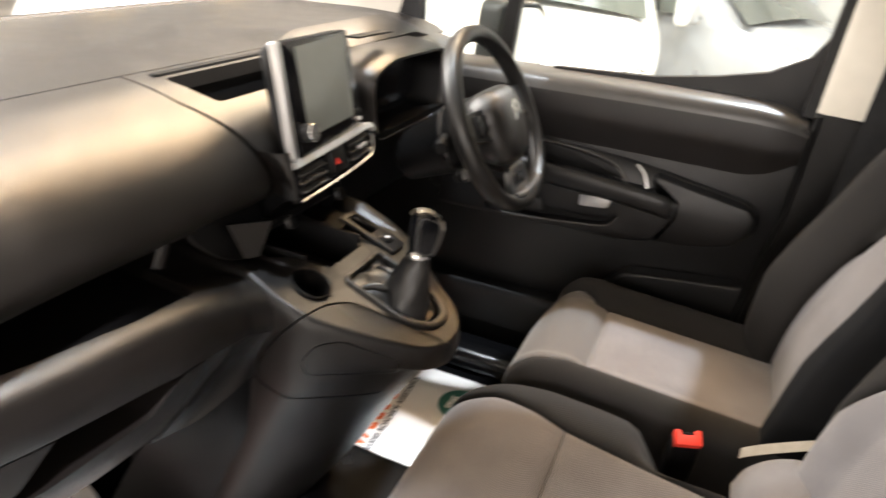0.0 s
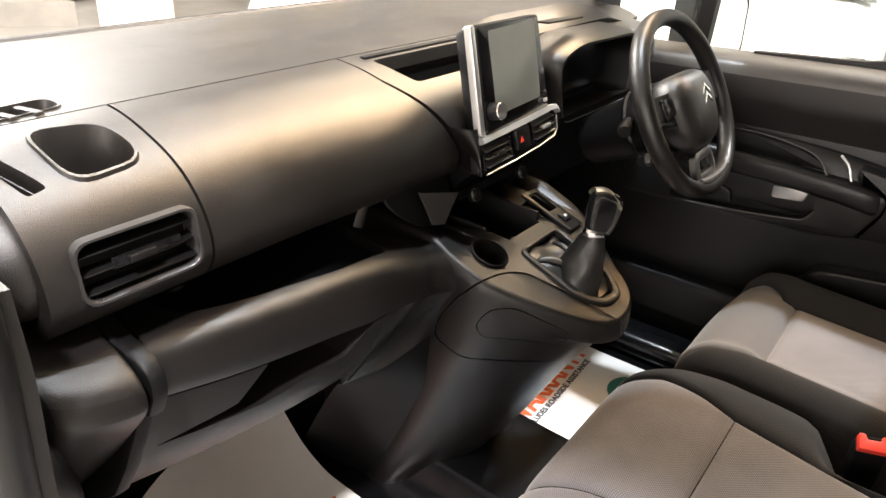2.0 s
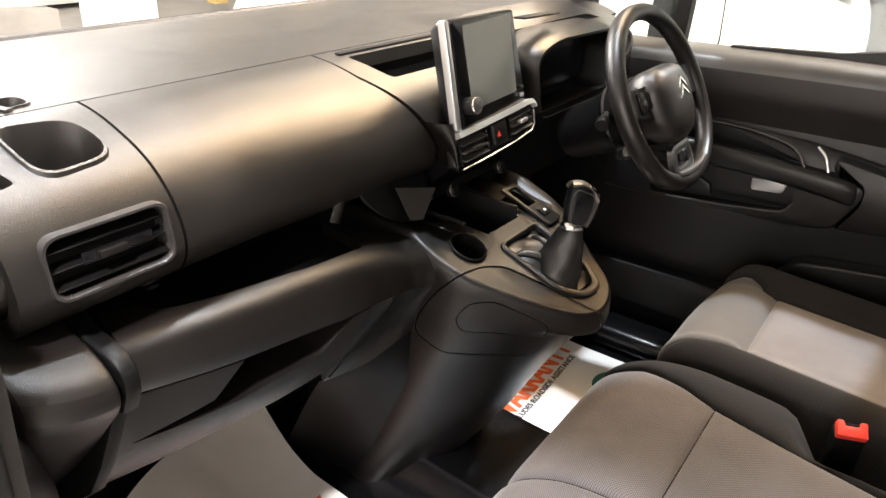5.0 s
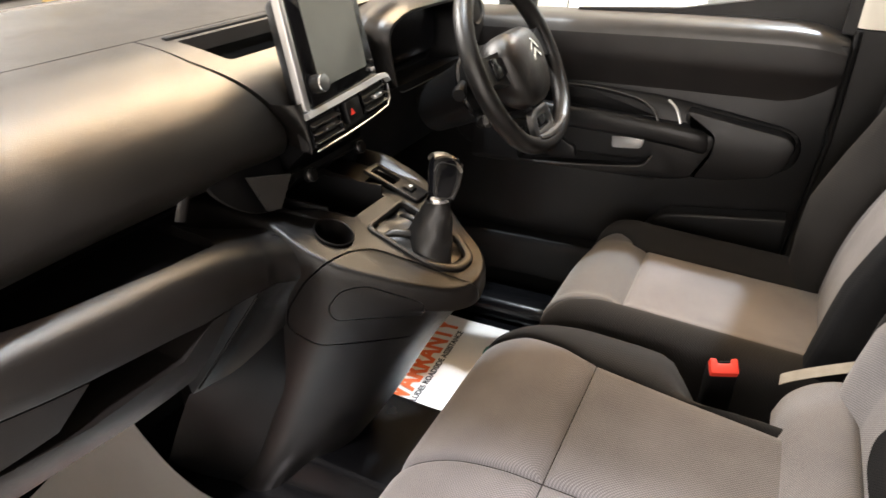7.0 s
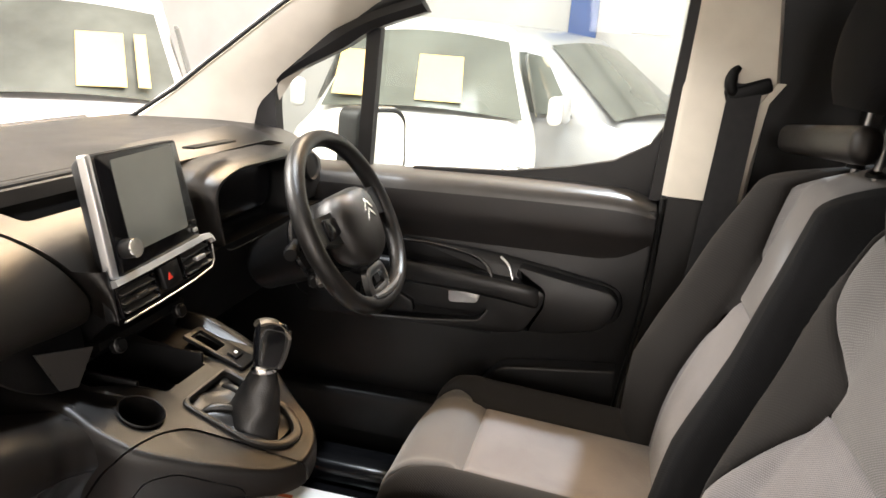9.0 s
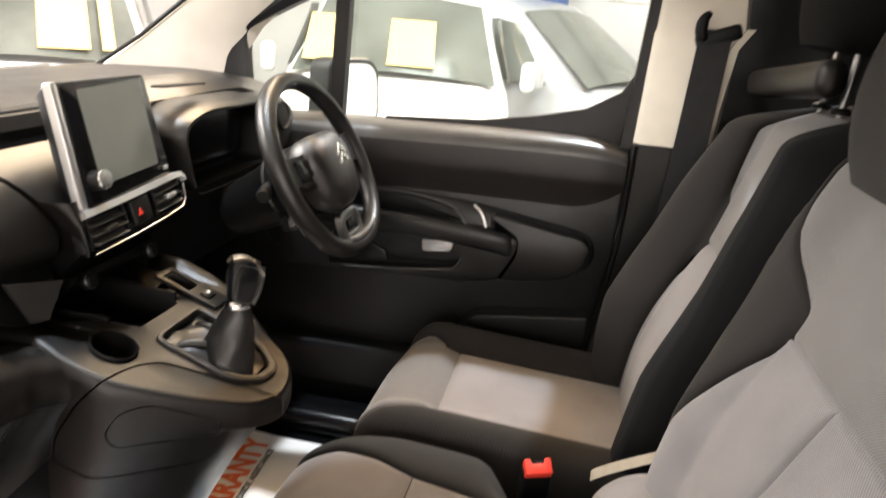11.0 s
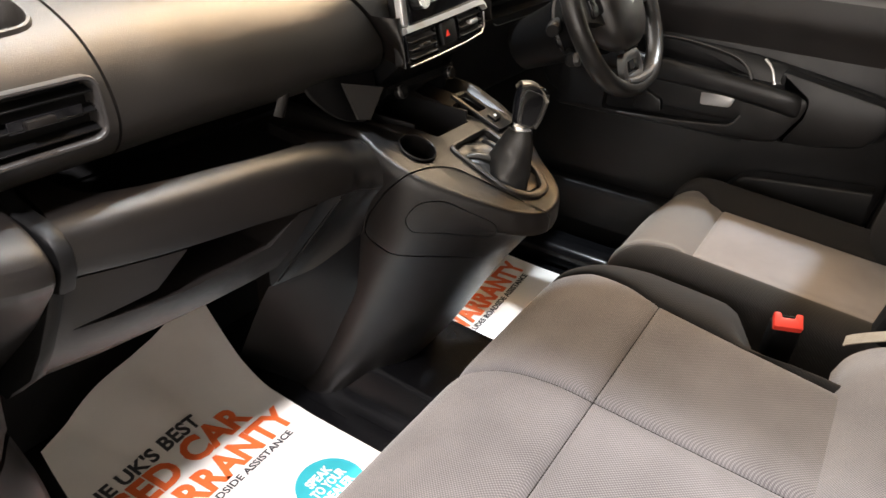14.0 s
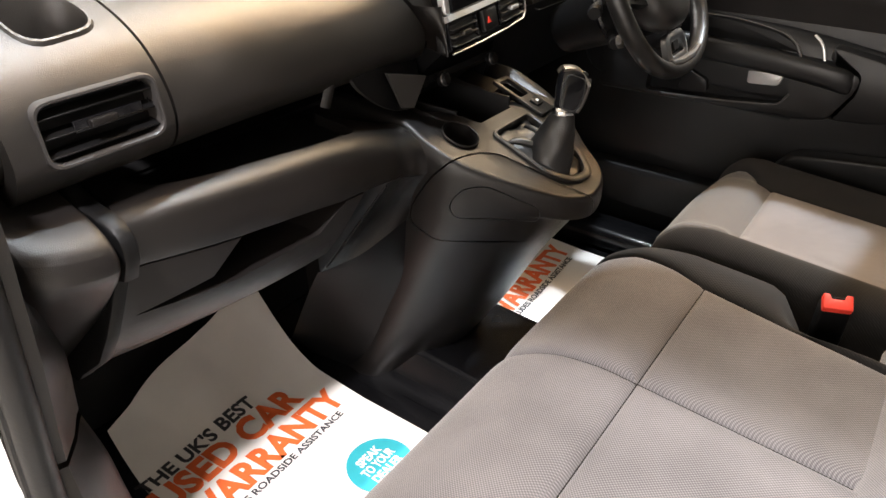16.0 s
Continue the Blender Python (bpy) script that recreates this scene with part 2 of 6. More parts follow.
def ring(outer, inner, m, thick, bevel=0.0):
    """A frame between two outlines with as many points each."""
    rows = [[(*p, -thick) for p in outer], [(*p, -bevel) for p in outer]]
    if bevel:
        mid = [Vector(a) * 0.75 + Vector(b) * 0.25 for a, b in zip(outer, inner)]
        mid2 = [Vector(a) * 0.3 + Vector(b) * 0.7 for a, b in zip(outer, inner)]
        rows += [[(*p, 0) for p in mid], [(*p, 0) for p in mid2], [(*p, -bevel) for p in inner]]
    else:
        rows += [[(*p, 0) for p in inner]]
    rows += [[(*p, -thick) for p in inner]]
    bm = loft(rows + [rows[0]], caps=False)
    bmesh.ops.remove_doubles(bm, verts=bm.verts, dist=1e-6)
    bmesh.ops.transform(bm, matrix=m, verts=bm.verts)
    return bm


def tube(pts, r, n=10, caps=True, flat=1.0):
    """A round bar along pts; r one value or one per point."""
    pts = [Vector(p) for p in pts]
    rows = []
    side = None
    for i, p in enumerate(pts):
        d = (pts[min(i + 1, len(pts) - 1)] - pts[max(i - 1, 0)]).normalized()
        if side is None:
            side = d.orthogonal().normalized()
        side = (side - d * side.dot(d)).normalized()
        up = d.cross(side)
        rr = r[i] if isinstance(r, (list, tuple)) else r
        rows.append([p + side * rr * math.cos(2 * math.pi * k / n) + up * rr * flat * math.sin(2 * math.pi * k / n) for k in range(n)])
    return loft(rows, caps)


def lathe(profile, m, n=24, caps=True):
    """A turned piece: (radius, height) pairs about the z axis of m."""
    bm = loft([[(r * math.cos(2 * math.pi * k / n), r * math.sin(2 * math.pi * k / n), h) for k in range(n)] for r, h in profile], caps)
    bmesh.ops.transform(bm, matrix=m, verts=bm.verts)
    return bm


def cut(ob, *bms):
    """Takes the solids bms out of the mesh of ob."""
    for b in bms:
        bmesh.ops.recalc_face_normals(b, faces=b.faces)
        me = bpy.data.meshes.new("cutter")
        b.to_mesh(me)
        b.free()
        c = new("cutter", me)
        mod = ob.modifiers.new("cut", "BOOLEAN")
        mod.operation, mod.object, mod.solver = "DIFFERENCE", c, "EXACT"
        dg = bpy.context.evaluated_depsgraph_get()
        done = bpy.data.meshes.new_from_object(ob.evaluated_get(dg))
        ob.modifiers.clear()
        ob.data = done
        bpy.data.objects.remove(c)
        bpy.data.meshes.remove(me)
    ob.data.set_sharp_from_angle(angle=radians(38))
    return ob


def axes(origin, xdir, ydir):
    """A matrix whose x and y run along the given ways."""
    x = Vector(xdir).normalized()
    z = x.cross(Vector(ydir)).normalized()
    y = z.cross(x)
    return Matrix(((x.x, y.x, z.x, origin[0]), (x.y, y.y, z.y, origin[1]), (x.z, y.z, z.z, origin[2]), (0, 0, 0, 1)))


def soft(ob, levels=2):
    """Rounds a coarse shape."""
    mod = ob.modifiers.new("round", "SUBSURF")
    mod.levels = mod.render_levels = levels
    return ob


def boxm(sx, sy, sz, r, m, seg=2):
    bm = rbox(0, 0, 0, sx, sy, sz, r, seg)
    bmesh.ops.transform(bm, matrix=m, verts=bm.verts)
    return bm

# ---- the hall round the vehicle ----
GROUND = -0.57
tagged(part("ground", rbox(1, 1, GROUND - 0.05, 24, 24, 0.1, 0), M_CONCRETE), "grey polished concrete hall floor", "floor", kind="structure")
tagged(part("hall_ceiling", rbox(1, 1, 5.25, 24, 24, 0.1, 0), M_WALL), "pale painted hall ceiling", "ceiling", kind="structure")
for nm, c, s in (("wall_east", (9.0, 1, 2.4), (0.2, 20, 5.8)), ("wall_north", (0, 9.5, 2.4), (18, 0.2, 5.8)),
                 ("wall_west", (-7.5, 1, 2.4), (0.2, 20, 5.8)), ("wall_south", (0, -8.5, 2.4), (18, 0.2, 5.8))):
    tagged(part(nm, rbox(*c, *s, 0), M_WALL), "cream painted hall wall", "wall", kind="structure")

HALLX = 8.88
panels = tagged(thing("roof_light_wall", "row of pale translucent wall panels between dark bars", "wall panel"), kind="structure")
for i in range(8):
    part("panel", rbox(HALLX, -0.75 - 0.62 * i, 2.05, 0.04, 0.56, 1.5, 0.01), M_ROOF, panels)
part("head_beam", rbox(HALLX - 0.02, -2.9, 2.9, 0.1, 5.2, 0.16, 0.01), M_CONCRETE, panels)
tagged(part("steel_post", rbox(8.6, 0.12, 2.3, 0.22, 0.34, 5.5, 0.01), M_BLUE), "blue painted steel post of the hall", "post", kind="structure")
for px, py in ((5.55, 7.98),):
    tagged(part("steel_post", rbox(px, py, 2.3, 0.2, 0.2, 5.5, 0.01), M_YELLOW), "yellow painted steel post of the hall", "post", kind="structure")


tagged(part("wall_panel", loft([[Vector((3.45 + 0.72 * u + w * 0.03, 7.66 - 0.36 * u + w * 0.06, z)) for u, w in ((0, 0), (1, 0), (1, 1), (0, 1))] for z in (GROUND, 1.6)]), M_ROOF), "white painted partition panel in the hall", "panel", kind="structure")
tagged(part("low_kerb", loft([[Vector((1.2 + 2.1 * u, 9.0 - 1.15 * u + 0.25 * w, z)) for u, w in ((0, 0), (1, 0), (1, 1), (0, 1))] for z in (GROUND, GROUND + 0.26)]), M_CONCRETE), "grey low kerb along the hall wall", "kerb", kind="structure")


def van(label, paint, m, reflections):
    """A parked panel van, its nose along +x, standing on z = 0."""
    v = thing("van", label, "van", group="parked vans")

    def section(x, w, h, belt, k):
        half = [(w * 0.94, 0.22), (w, 0.45), (w, 0.80), (w * 0.985, belt), (w * (0.985 + k) / 2, (belt + h) / 2), (w * k, h - 0.07), (w * (k - 0.14), h - 0.012), (w * 0.3, h)]
        return [m @ Vector((x, y, z)) for y, z in half] + [m @ Vector((x, -y, z)) for y, z in half[::-1]]

    body = part("body", loft([section(*a) for a in ((0.98, 0.70, 0.66, 0.58, 0.9), (0.93, 0.80, 0.80, 0.70, 0.9), (0.80, 0.87, 0.90, 0.80, 0.88), (0.40, 0.91, 0.98, 0.90, 0.87), (0.0, 0.92, 1.04, 0.96, 0.88), (-0.35, 0.925, 1.33, 0.98, 0.82), (-0.70, 0.925, 1.60, 0.98, 0.78), (-0.95, 0.925, 1.74, 0.98, 0.77), (-1.4, 0.925, 1.80, 0.98, 0.80), (-3.2, 0.92, 1.80, 0.98, 0.84), (-3.35, 0.90, 1.74, 0.98, 0.82))]), paint, v, "", 60)

    def glass(name, pts, mat, push, n, bow=3.0):
        a, b_, c, d = (Vector(p) for p in pts)
        part(name, grid(lambda u, w: m @ ((a.lerp(b_, u)).lerp(d.lerp(c, u), w) + Vector(n) * push * (1 + bow * math.sin(math.pi * u))), 14, 8), mat, v)

    up = Vector((0.63, 0, 0.77))
    glass("windscreen", ((0.03, -0.80, 1.02), (0.03, 0.80, 1.02), (-0.78, 0.66, 1.61), (-0.78, -0.66, 1.61)), M_VGLASS, 0.022, up)
    # yellow sheets stand in for the hall's reflections in the windscreen
    for y0, y1 in reflections:
        glass("yellow_reflection", ((-0.02, y0, 1.06), (-0.02, y1, 1.06), (-0.50, y1 - 0.02, 1.40), (-0.50, y0 - 0.02, 1.40)), M_YELLOW, 0.10, up, 0.0)
    for s in (-1, 1):
        glass("side_window", ((-0.30, s * 0.915, 1.02), (-1.10, s * 0.925, 1.02), (-1.10, s * 0.80, 1.55), (-0.72, s * 0.79, 1.52)), M_VGLASS, 0.012, (0, s, 0.25))
        mir = part("mirror", rbox(0, 0, 0, 0.14, 0.12, 0.24, 0.05, 3, None), paint, v)
        mir.matrix_basis = m @ pose(-0.32, s * 1.08, 1.10)
        part("headlight", boxm(0.18, 0.26, 0.14, 0.05, m @ pose(0.84, s * 0.70, 0.74, 0, 0, s * -22), 3), M_CHROME, v)
        for x in (0.25, -2.5):
            part("wheel", lathe([(0.20, -0.10), (0.31, -0.10), (0.33, -0.06), (0.33, 0.06), (0.31, 0.10), (0.20, 0.10)], m @ pose(x, s * 0.82, 0.33, 90), 24), M_RUBBER, v)
    part("bumper", boxm(0.20, 1.5, 0.28, 0.08, m @ pose(0.93, 0, 0.44), 3), M_DARK, v)
    part("wiper", tube([m @ Vector((0.05, -0.5, 1.06)), m @ Vector((-0.02, 0.2, 1.12))], 0.008, 6), M_BLACK, v)
    return v


van("white panel van parked nose towards the cab", M_WHITE, pose(4.75, 1.08, GROUND, 0, 0, 190), ((-0.06, 0.31), (-0.72, -0.46)))
van("white panel van with yellow reflections in its windscreen", M_WHITE, pose(3.25, 3.20, GROUND, 0, 0, 216), ((0.15, 0.46), (0.53, 0.61), (-0.70, -0.39)))
van("silver panel van parked at an angle beside another", M_SILVERP, pose(6.3, -0.75, GROUND, 0, 0, 243), ())

# ---- the cab shell ----
tagged(part("floor", rbox(0, 0.0, -0.03, 1.5, 1.7, 0.06, 0.01), M_RUBBER), "black moulded rubber cab floor", "floor", kind="structure")
tagged(part("firewall", grid(lambda u, v: Vector((-0.75 + 1.5 * u, 0.585 + 0.22 * v ** 0.8, 0.002 + 0.72 * v ** 1.2)), 4, 12, thick=0.03), M_BLACK), "black carpeted toe board of the footwell", "wall", kind="structure")
tagged(part("roof", rbox(0, -0.43, 1.34, 1.5, 1.06, 0.05, 0.01), M_CREAM), "cream headliner under the cab roof", "ceiling", kind="structure")
def tunnel_row(y, h):
    """A section of the hump: fillet at its foot, a flank, and a rounded shoulder."""
    pts = [(-0.185, 0.001), (-0.160, 0.003), (-0.146, 0.007), (-0.137, 0.014), (-0.131, 0.023), (-0.117, h - 0.016), (-0.112, h - 0.007), (-0.104, h - 0.0015), (-0.094, h), (0.0, h + 0.002), (0.10, h), (0.115, h - 0.004), (0.125, h - 0.014), (0.15, 0.0)]
    return [Vector((p.x, y, p.y)) for p in cr(pts, 52)]


tunnel = part("floor_tunnel", loft([tunnel_row(y, h) for y, h in ((0.30, 0.075), (0.20, 0.072), (0.08, 0.066), (-0.06, 0.064), (-0.10, 0.062), (-0.6, 0.06))]), M_RUBBER, None)
tagged(tunnel, "black moulded tunnel hump on the cab floor", "floor", kind="structure")
ridge = part("floor_ridge", loft([[Vector((x, y, z)) for x, z in ((-0.232, 0.0), (-0.224, 0.012), (-0.210, 0.016), (-0.180, 0.016), (-0.165, 0.0))] for y in (-0.3, 0.0, 0.16, 0.19)]), M_RUBBER)
tagged(ridge, "raised black ridge of the moulded floor", "floor", kind="structure")
sillr = part("floor_rail", rbox(0.60, 0.05, 0.03, 0.10, 0.40, 0.06, 0.02, 3), M_RUBBER)
tagged(sillr, "black plastic step along the driver footwell", "floor", kind="structure")

# ---- dashboard ----
DASH = [(0.86, 0.775), (0.70, 0.80), (0.50, 0.808), (0.360, 0.799), (0.292, 0.780), (0.243, 0.751), (0.2135, 0.708), (0.210, 0.663), (0.242, 0.626), (0.32, 0.612)]
ROUND = cr(DASH, 90)


def dash_at(x, v):
    s = v * 90
    k = min(int(s), 89)
    p = ROUND[k].lerp(ROUND[k + 1], s - k)
    a = max(0.0, min(1.0, (x + 0.45) / 0.30)) * max(0.0, min(1.0, (v * 9 - 4.0) / 1.6))
    return Vector((x, p[0] - 0.012 * a * a * (3 - 2 * a), p[1]))


def hood_rise(x, y):
    """The low hump of the pad over the instruments."""
    a = max(0.0, min(1.0, (x - 0.12) / 0.10)) * max(0.0, min(1.0, (0.66 - x) / 0.10))
    b = max(0.0, min(1.0, (0.50 - y) / 0.20))
    a, b = a * a * (3 - 2 * a), b * b * (3 - 2 * b)
    return 0.022 * a * b


SEAM = 1 / 3
dashboard = thing("dashboard", "dark grey grained plastic van dashboard with storage bins", "dashboard")


def pad(u, v):
    p = dash_at(-0.77 + 1.51 * u, v * (SEAM - 0.0022))
    p.z += hood_rise(p.x, p.y)
    return p


top_pad = part("top_pad", grid(pad, 60, 30, thick=-0.02), M_DASH, dashboard)


def lid_left(v):
    return -0.537 + 0.014 * v


def lid_right(v):
    return lerp(((0, -0.189), (0.2, -0.172), (0.42, -0.135), (0.62, -0.10), (0.8, -0.082), (1, -0.08)), v)


lid = part("glovebox_lid", grid(lambda u, v: dash_at(lid_left(v) * (1 - u) + u * lid_right(v), SEAM + v * 0.65), 36, 44, thick=-0.02), M_DASH, dashboard, "grained upper glovebox lid")
end_pod = part("end_pod", grid(lambda u, v: dash_at(-0.705 * (1 - u) + u * (lid_left(v) - 0.0035), SEAM + v * 0.65), 20, 44, thick=-0.02), M_DASH, dashboard)
# the pad between the lid and the screen, and behind the screen
mid = part("centre_pad", grid(lambda u, v: dash_at((lid_right(v) + 0.0035) * (1 - u) + u * 0.16, SEAM + v * 0.60), 24, 40, thick=-0.02), M_DASH, dashboard)


def prism(outline, lo, hi, taper=1.0):
    """A solid over an outline in x and y from z = lo to hi."""
    c = sum((Vector(p) for p in outline), Vector((0, 0))) / len(outline)
    return loft([[Vector((*(c + (Vector(p) - c) * taper), lo)) for p in outline], [Vector((*p, hi)) for p in outline]])


CUP = rounded([(-0.645, 0.334), (-0.570, 0.322), (-0.560, 0.264), (-0.640, 0.258)], 0.026, 5)
cut(end_pod, prism(CUP, 0.6, 0.9))
CUBBY = rounded([(-0.142, 0.333), (0.14, 0.333), (0.14, 0.268), (-0.112, 0.268)], 0.01, 3)
cut(mid, prism(CUBBY, 0.6, 0.9))


def lid_z(x, y):
    """Height of the pad at y, on its upper side."""
    for a, b in zip(ROUND, ROUND[1:]):
        if b[0] <= y <= a[0]:
            return a[1] + (b[1] - a[1]) * (y - a[0]) / (b[0] - a[0])
    return 0.7


def rim_on_pad(outline, inset, rise, down):
    """A raised lip that follows an opening in the pad."""
    c = sum((Vector(p) for p in outline), Vector((0, 0))) / len(outline)
    rows = []
    for k, h in ((1.0 + inset * 1.5, -0.001), (1.0 + inset, rise), (1.0, rise), (1.0 - inset * 0.4, 0.0), (0.94, -down * 0.6), (0.88, -down)):
        row = []
        for p in outline:
            q = c + (Vector(p) - c) * k
            row.append(Vector((q.x, q.y, lid_z(q.x, q.y if k > 0.95 else p[1]) + h)))
        rows.append(row)
    return loft(rows, caps=False)


cup = part("cup_holder", rim_on_pad(CUP, 0.07, 0.004, 0.07), M_DASH, dashboard)
part("cup_floor", prism([(c[0] * 0.9 - 0.0603, c[1] * 0.9 + 0.0295) for c in CUP], 0.66, 0.69), M_DARK, dashboard)
part("bin_back", rbox(0.0, 0.345, 0.755, 0.30, 0.012, 0.09, 0.003), M_BLACK, dashboard)
part("bin_floor", rbox(0.0, 0.29, 0.715, 0.30, 0.12, 0.01, 0.003), M_BLACK, dashboard, "black open storage bin behind the screen")
part("bin_side", rbox(-0.147, 0.304, 0.735, 0.008, 0.06, 0.05, 0.002), M_BLACK, dashboard)
# slotted vent on the pad, and the two demister slots at its end
DEM = rounded([(-0.70, 0.396), (-0.584, 0.404), (-0.580, 0.376), (-0.70, 0.365)], 0.012, 4)
cut(top_pad, prism(DEM, 0.7, 0.9))
part("demister_frame", rim_on_pad(DEM, 0.05, 0.0025, 0.02), M_DASH, dashboard)
part("demister_floor", prism(DEM, 0.76, 0.772), M_BLACK, dashboard)
for i in range(4):
    part("demister_rib", rbox(-0.612 - 0.026 * i, 0.386, 0.796, 0.010, 0.04, 0.016, 0.002, 2, pose(0, 0, 0, 0, 0, 14)), M_DASH, dashboard)
SLOT = rounded([(-0.703, 0.318), (-0.682, 0.312), (-0.661, 0.262), (-0.682, 0.258)], 0.005, 3)
cut(end_pod, prism(SLOT, 0.7, 0.9))
part("slot_floor", prism(SLOT, 0.735, 0.745), M_BLACK, dashboard)
part("slot_rib", loft([[Vector((-0.690, 0.31, z)), Vector((-0.6885, 0.31, z)), Vector((-0.669, 0.265, z - 0.02)), Vector((-0.671, 0.265, z - 0.02))] for z in (0.76, 0.778)]), M_DASH, dashboard)


def air_vent(parent, m, w, h, corner, slats, frame_mat, tab=True, slant=0.0, frame=0.010):
    """A vent: frame, dark box, slats that run across, and a tab to turn them. m: centre, x across, y up, z out."""
    o = rounded([(-w / 2, -h / 2 + slant), (w / 2, -h / 2), (w / 2, h / 2), (-w / 2, h / 2 + 0.2 * slant)], corner, 5)
    c = Vector((0, 0))
    i = [Vector((p[0] * (1 - 2 * frame / w), p[1] * (1 - 2 * frame / h))) for p in o]
    vent = part("air_vent", ring(o, i, m, 0.03, 0.003), frame_mat, parent)
    part("vent_box", plate(i, m @ pose(0, 0, -0.024), 0.004), M_BLACK, vent)
    ih = h - 2 * frame
    for k in range(slats):
        y = -ih / 2 + ih * (k + 0.5) / slats
        part("slat", slat_bar(w - 2 * frame - 0.004, m @ pose(0, y, -0.011 if frame_mat is M_FRAME else -0.003, 24)), M_BLACK if frame_mat is M_FRAME else M_SATIN, vent)
    if tab:
        part("tab", boxm(0.030, 0.008, 0.010, 0.002, m @ pose(0.0, 0.001, -0.003)), M_LOWER, vent)
        part("tab_slot", boxm(0.075, 0.012, 0.003, 0.001, m @ pose(0.008, 0.001, -0.006)), M_GLOSS, vent)
    return vent


def slat_bar(w, m):
    return boxm(w, 0.002, 0.015, 0.0006, m, 1)


cut(end_pod, rbox(-0.609, 0.22, 0.694, 0.124, 0.10, 0.058, 0.015, 4))
VENT = axes((-0.609, 0.208, 0.694), (1, 0.0, 0), (0, 0.12, 1))
air_vent(dashboard, VENT, 0.134, 0.068, 0.018, 3, M_FRAME, True, 0.0, 0.0055)
soft(part("vent_cheek", loft([[Vector(p) for p in ((-0.775, 0.34, z1), (-0.768, 0.275 + d, z1), (-0.742, 0.238 + d, z1), (-0.712, 0.219 + d, z1), (-0.690, 0.214 + d, z1), (-0.690, 0.34, z1))] for z1, d in ((0.640, 0.05), (0.652, 0.016), (0.69, 0.0), (0.725, 0.012), (0.752, 0.040), (0.768, 0.075))]), M_DASH, dashboard), 2)

part("dash_core", rbox(0.02, 0.51, 0.51, 1.34, 0.14, 0.44, 0.01), M_BLACK, dashboard)
# ---- shelf and lower glovebox ----
LIP = cr([(-0.624, 0.203, 0.597), (-0.54, 0.186, 0.594), (-0.46, 0.176, 0.591), (-0.38, 0.169, 0.587), (-0.31, 0.164, 0.580), (-0.255, 0.160, 0.570), (-0.218, 0.152, 0.557), (-0.196, 0.136, 0.544), (-0.180, 0.112, 0.5295)], 64)
SHELF_DROP = ((-0.62, 0.063), (-0.495, 0.072), (-0.335, 0.080), (-0.25, 0.070), (-0.20, 0.055), (-0.18, 0.045))


def shelf_row(k):
    """The section of the shelf at point k of its lip: flat top, rolled edge, front."""
    p = LIP[k]
    d = (LIP[min(k + 1, 64)] - LIP[max(k - 1, 0)]).normalized()
    out = Vector((d.y, -d.x, 0)).normalized()
    drop = lerp(SHELF_DROP, p.x)
    wide = lerp(((-0.3, 0.22), (-0.25, 0.09), (-0.215, 0.055), (-0.18, 0.03)), p.x)
    sink = lerp(((-0.27, 0.0), (-0.225, 0.003), (-0.20, 0.014), (-0.18, 0.032)), p.x)
    prof = ((-wide, 0.003), (-0.6 * wide, 0.002), (-0.028, 0.001), (-0.018, -0.001), (-0.009, -0.004), (-0.001, -0.009), (0.005, -0.016), (0.0085, -0.025), (0.010, -0.036), (0.0095, -0.6 * drop - 0.014), (0.006, -drop), (-0.02, -drop - 0.002), (-wide, -drop + 0.01))
    return [Vector((p.x + out.x * (o - sink), p.y + out.y * (o - sink), p.z + z)) for o, z in prof]


shelf = part("shelf", loft([shelf_row(k) for k in range(65)]), M_SHELF, dashboard, "grained open shelf above the footwell")
TRAY = rounded([(-0.572, 0.42), (-0.572, 0.232), (-0.50, 0.207), (-0.36, 0.187), (-0.262, 0.190), (-0.235, 0.42)], [0.01, 0.035, 0.03, 0.03, 0.02, 0.01], 5)
cut(shelf, loft([[Vector((*p, z)) for p in TRAY] for z in (0.557, 0.65)]))
# black sheet on the tray floor for the cavity's shade
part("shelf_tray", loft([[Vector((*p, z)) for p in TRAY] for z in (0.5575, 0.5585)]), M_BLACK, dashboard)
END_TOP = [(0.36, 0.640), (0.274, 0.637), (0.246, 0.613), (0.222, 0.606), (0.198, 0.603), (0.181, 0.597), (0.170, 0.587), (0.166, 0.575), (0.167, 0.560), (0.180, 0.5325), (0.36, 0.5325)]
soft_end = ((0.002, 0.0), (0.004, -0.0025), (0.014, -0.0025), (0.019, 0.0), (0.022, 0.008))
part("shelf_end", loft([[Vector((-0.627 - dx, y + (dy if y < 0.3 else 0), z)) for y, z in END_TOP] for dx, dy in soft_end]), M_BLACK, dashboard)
# back of the cavity, shaded by its black colour
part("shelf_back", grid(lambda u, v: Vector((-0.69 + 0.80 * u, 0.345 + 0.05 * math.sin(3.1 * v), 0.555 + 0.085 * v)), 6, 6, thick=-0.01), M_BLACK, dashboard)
part("shelf_strut", grid(lambda u, v: Vector((-0.276 + 0.009 * u - 0.019 * v + 0.003 * u * v, 0.224 - 0.004 * math.sin(math.pi * u) + 0.004 * v, 0.660 - 0.003 * u - 0.048 * v - 0.002 * u * v)), 6, 8, thick=0.006), M_SHELF, dashboard)


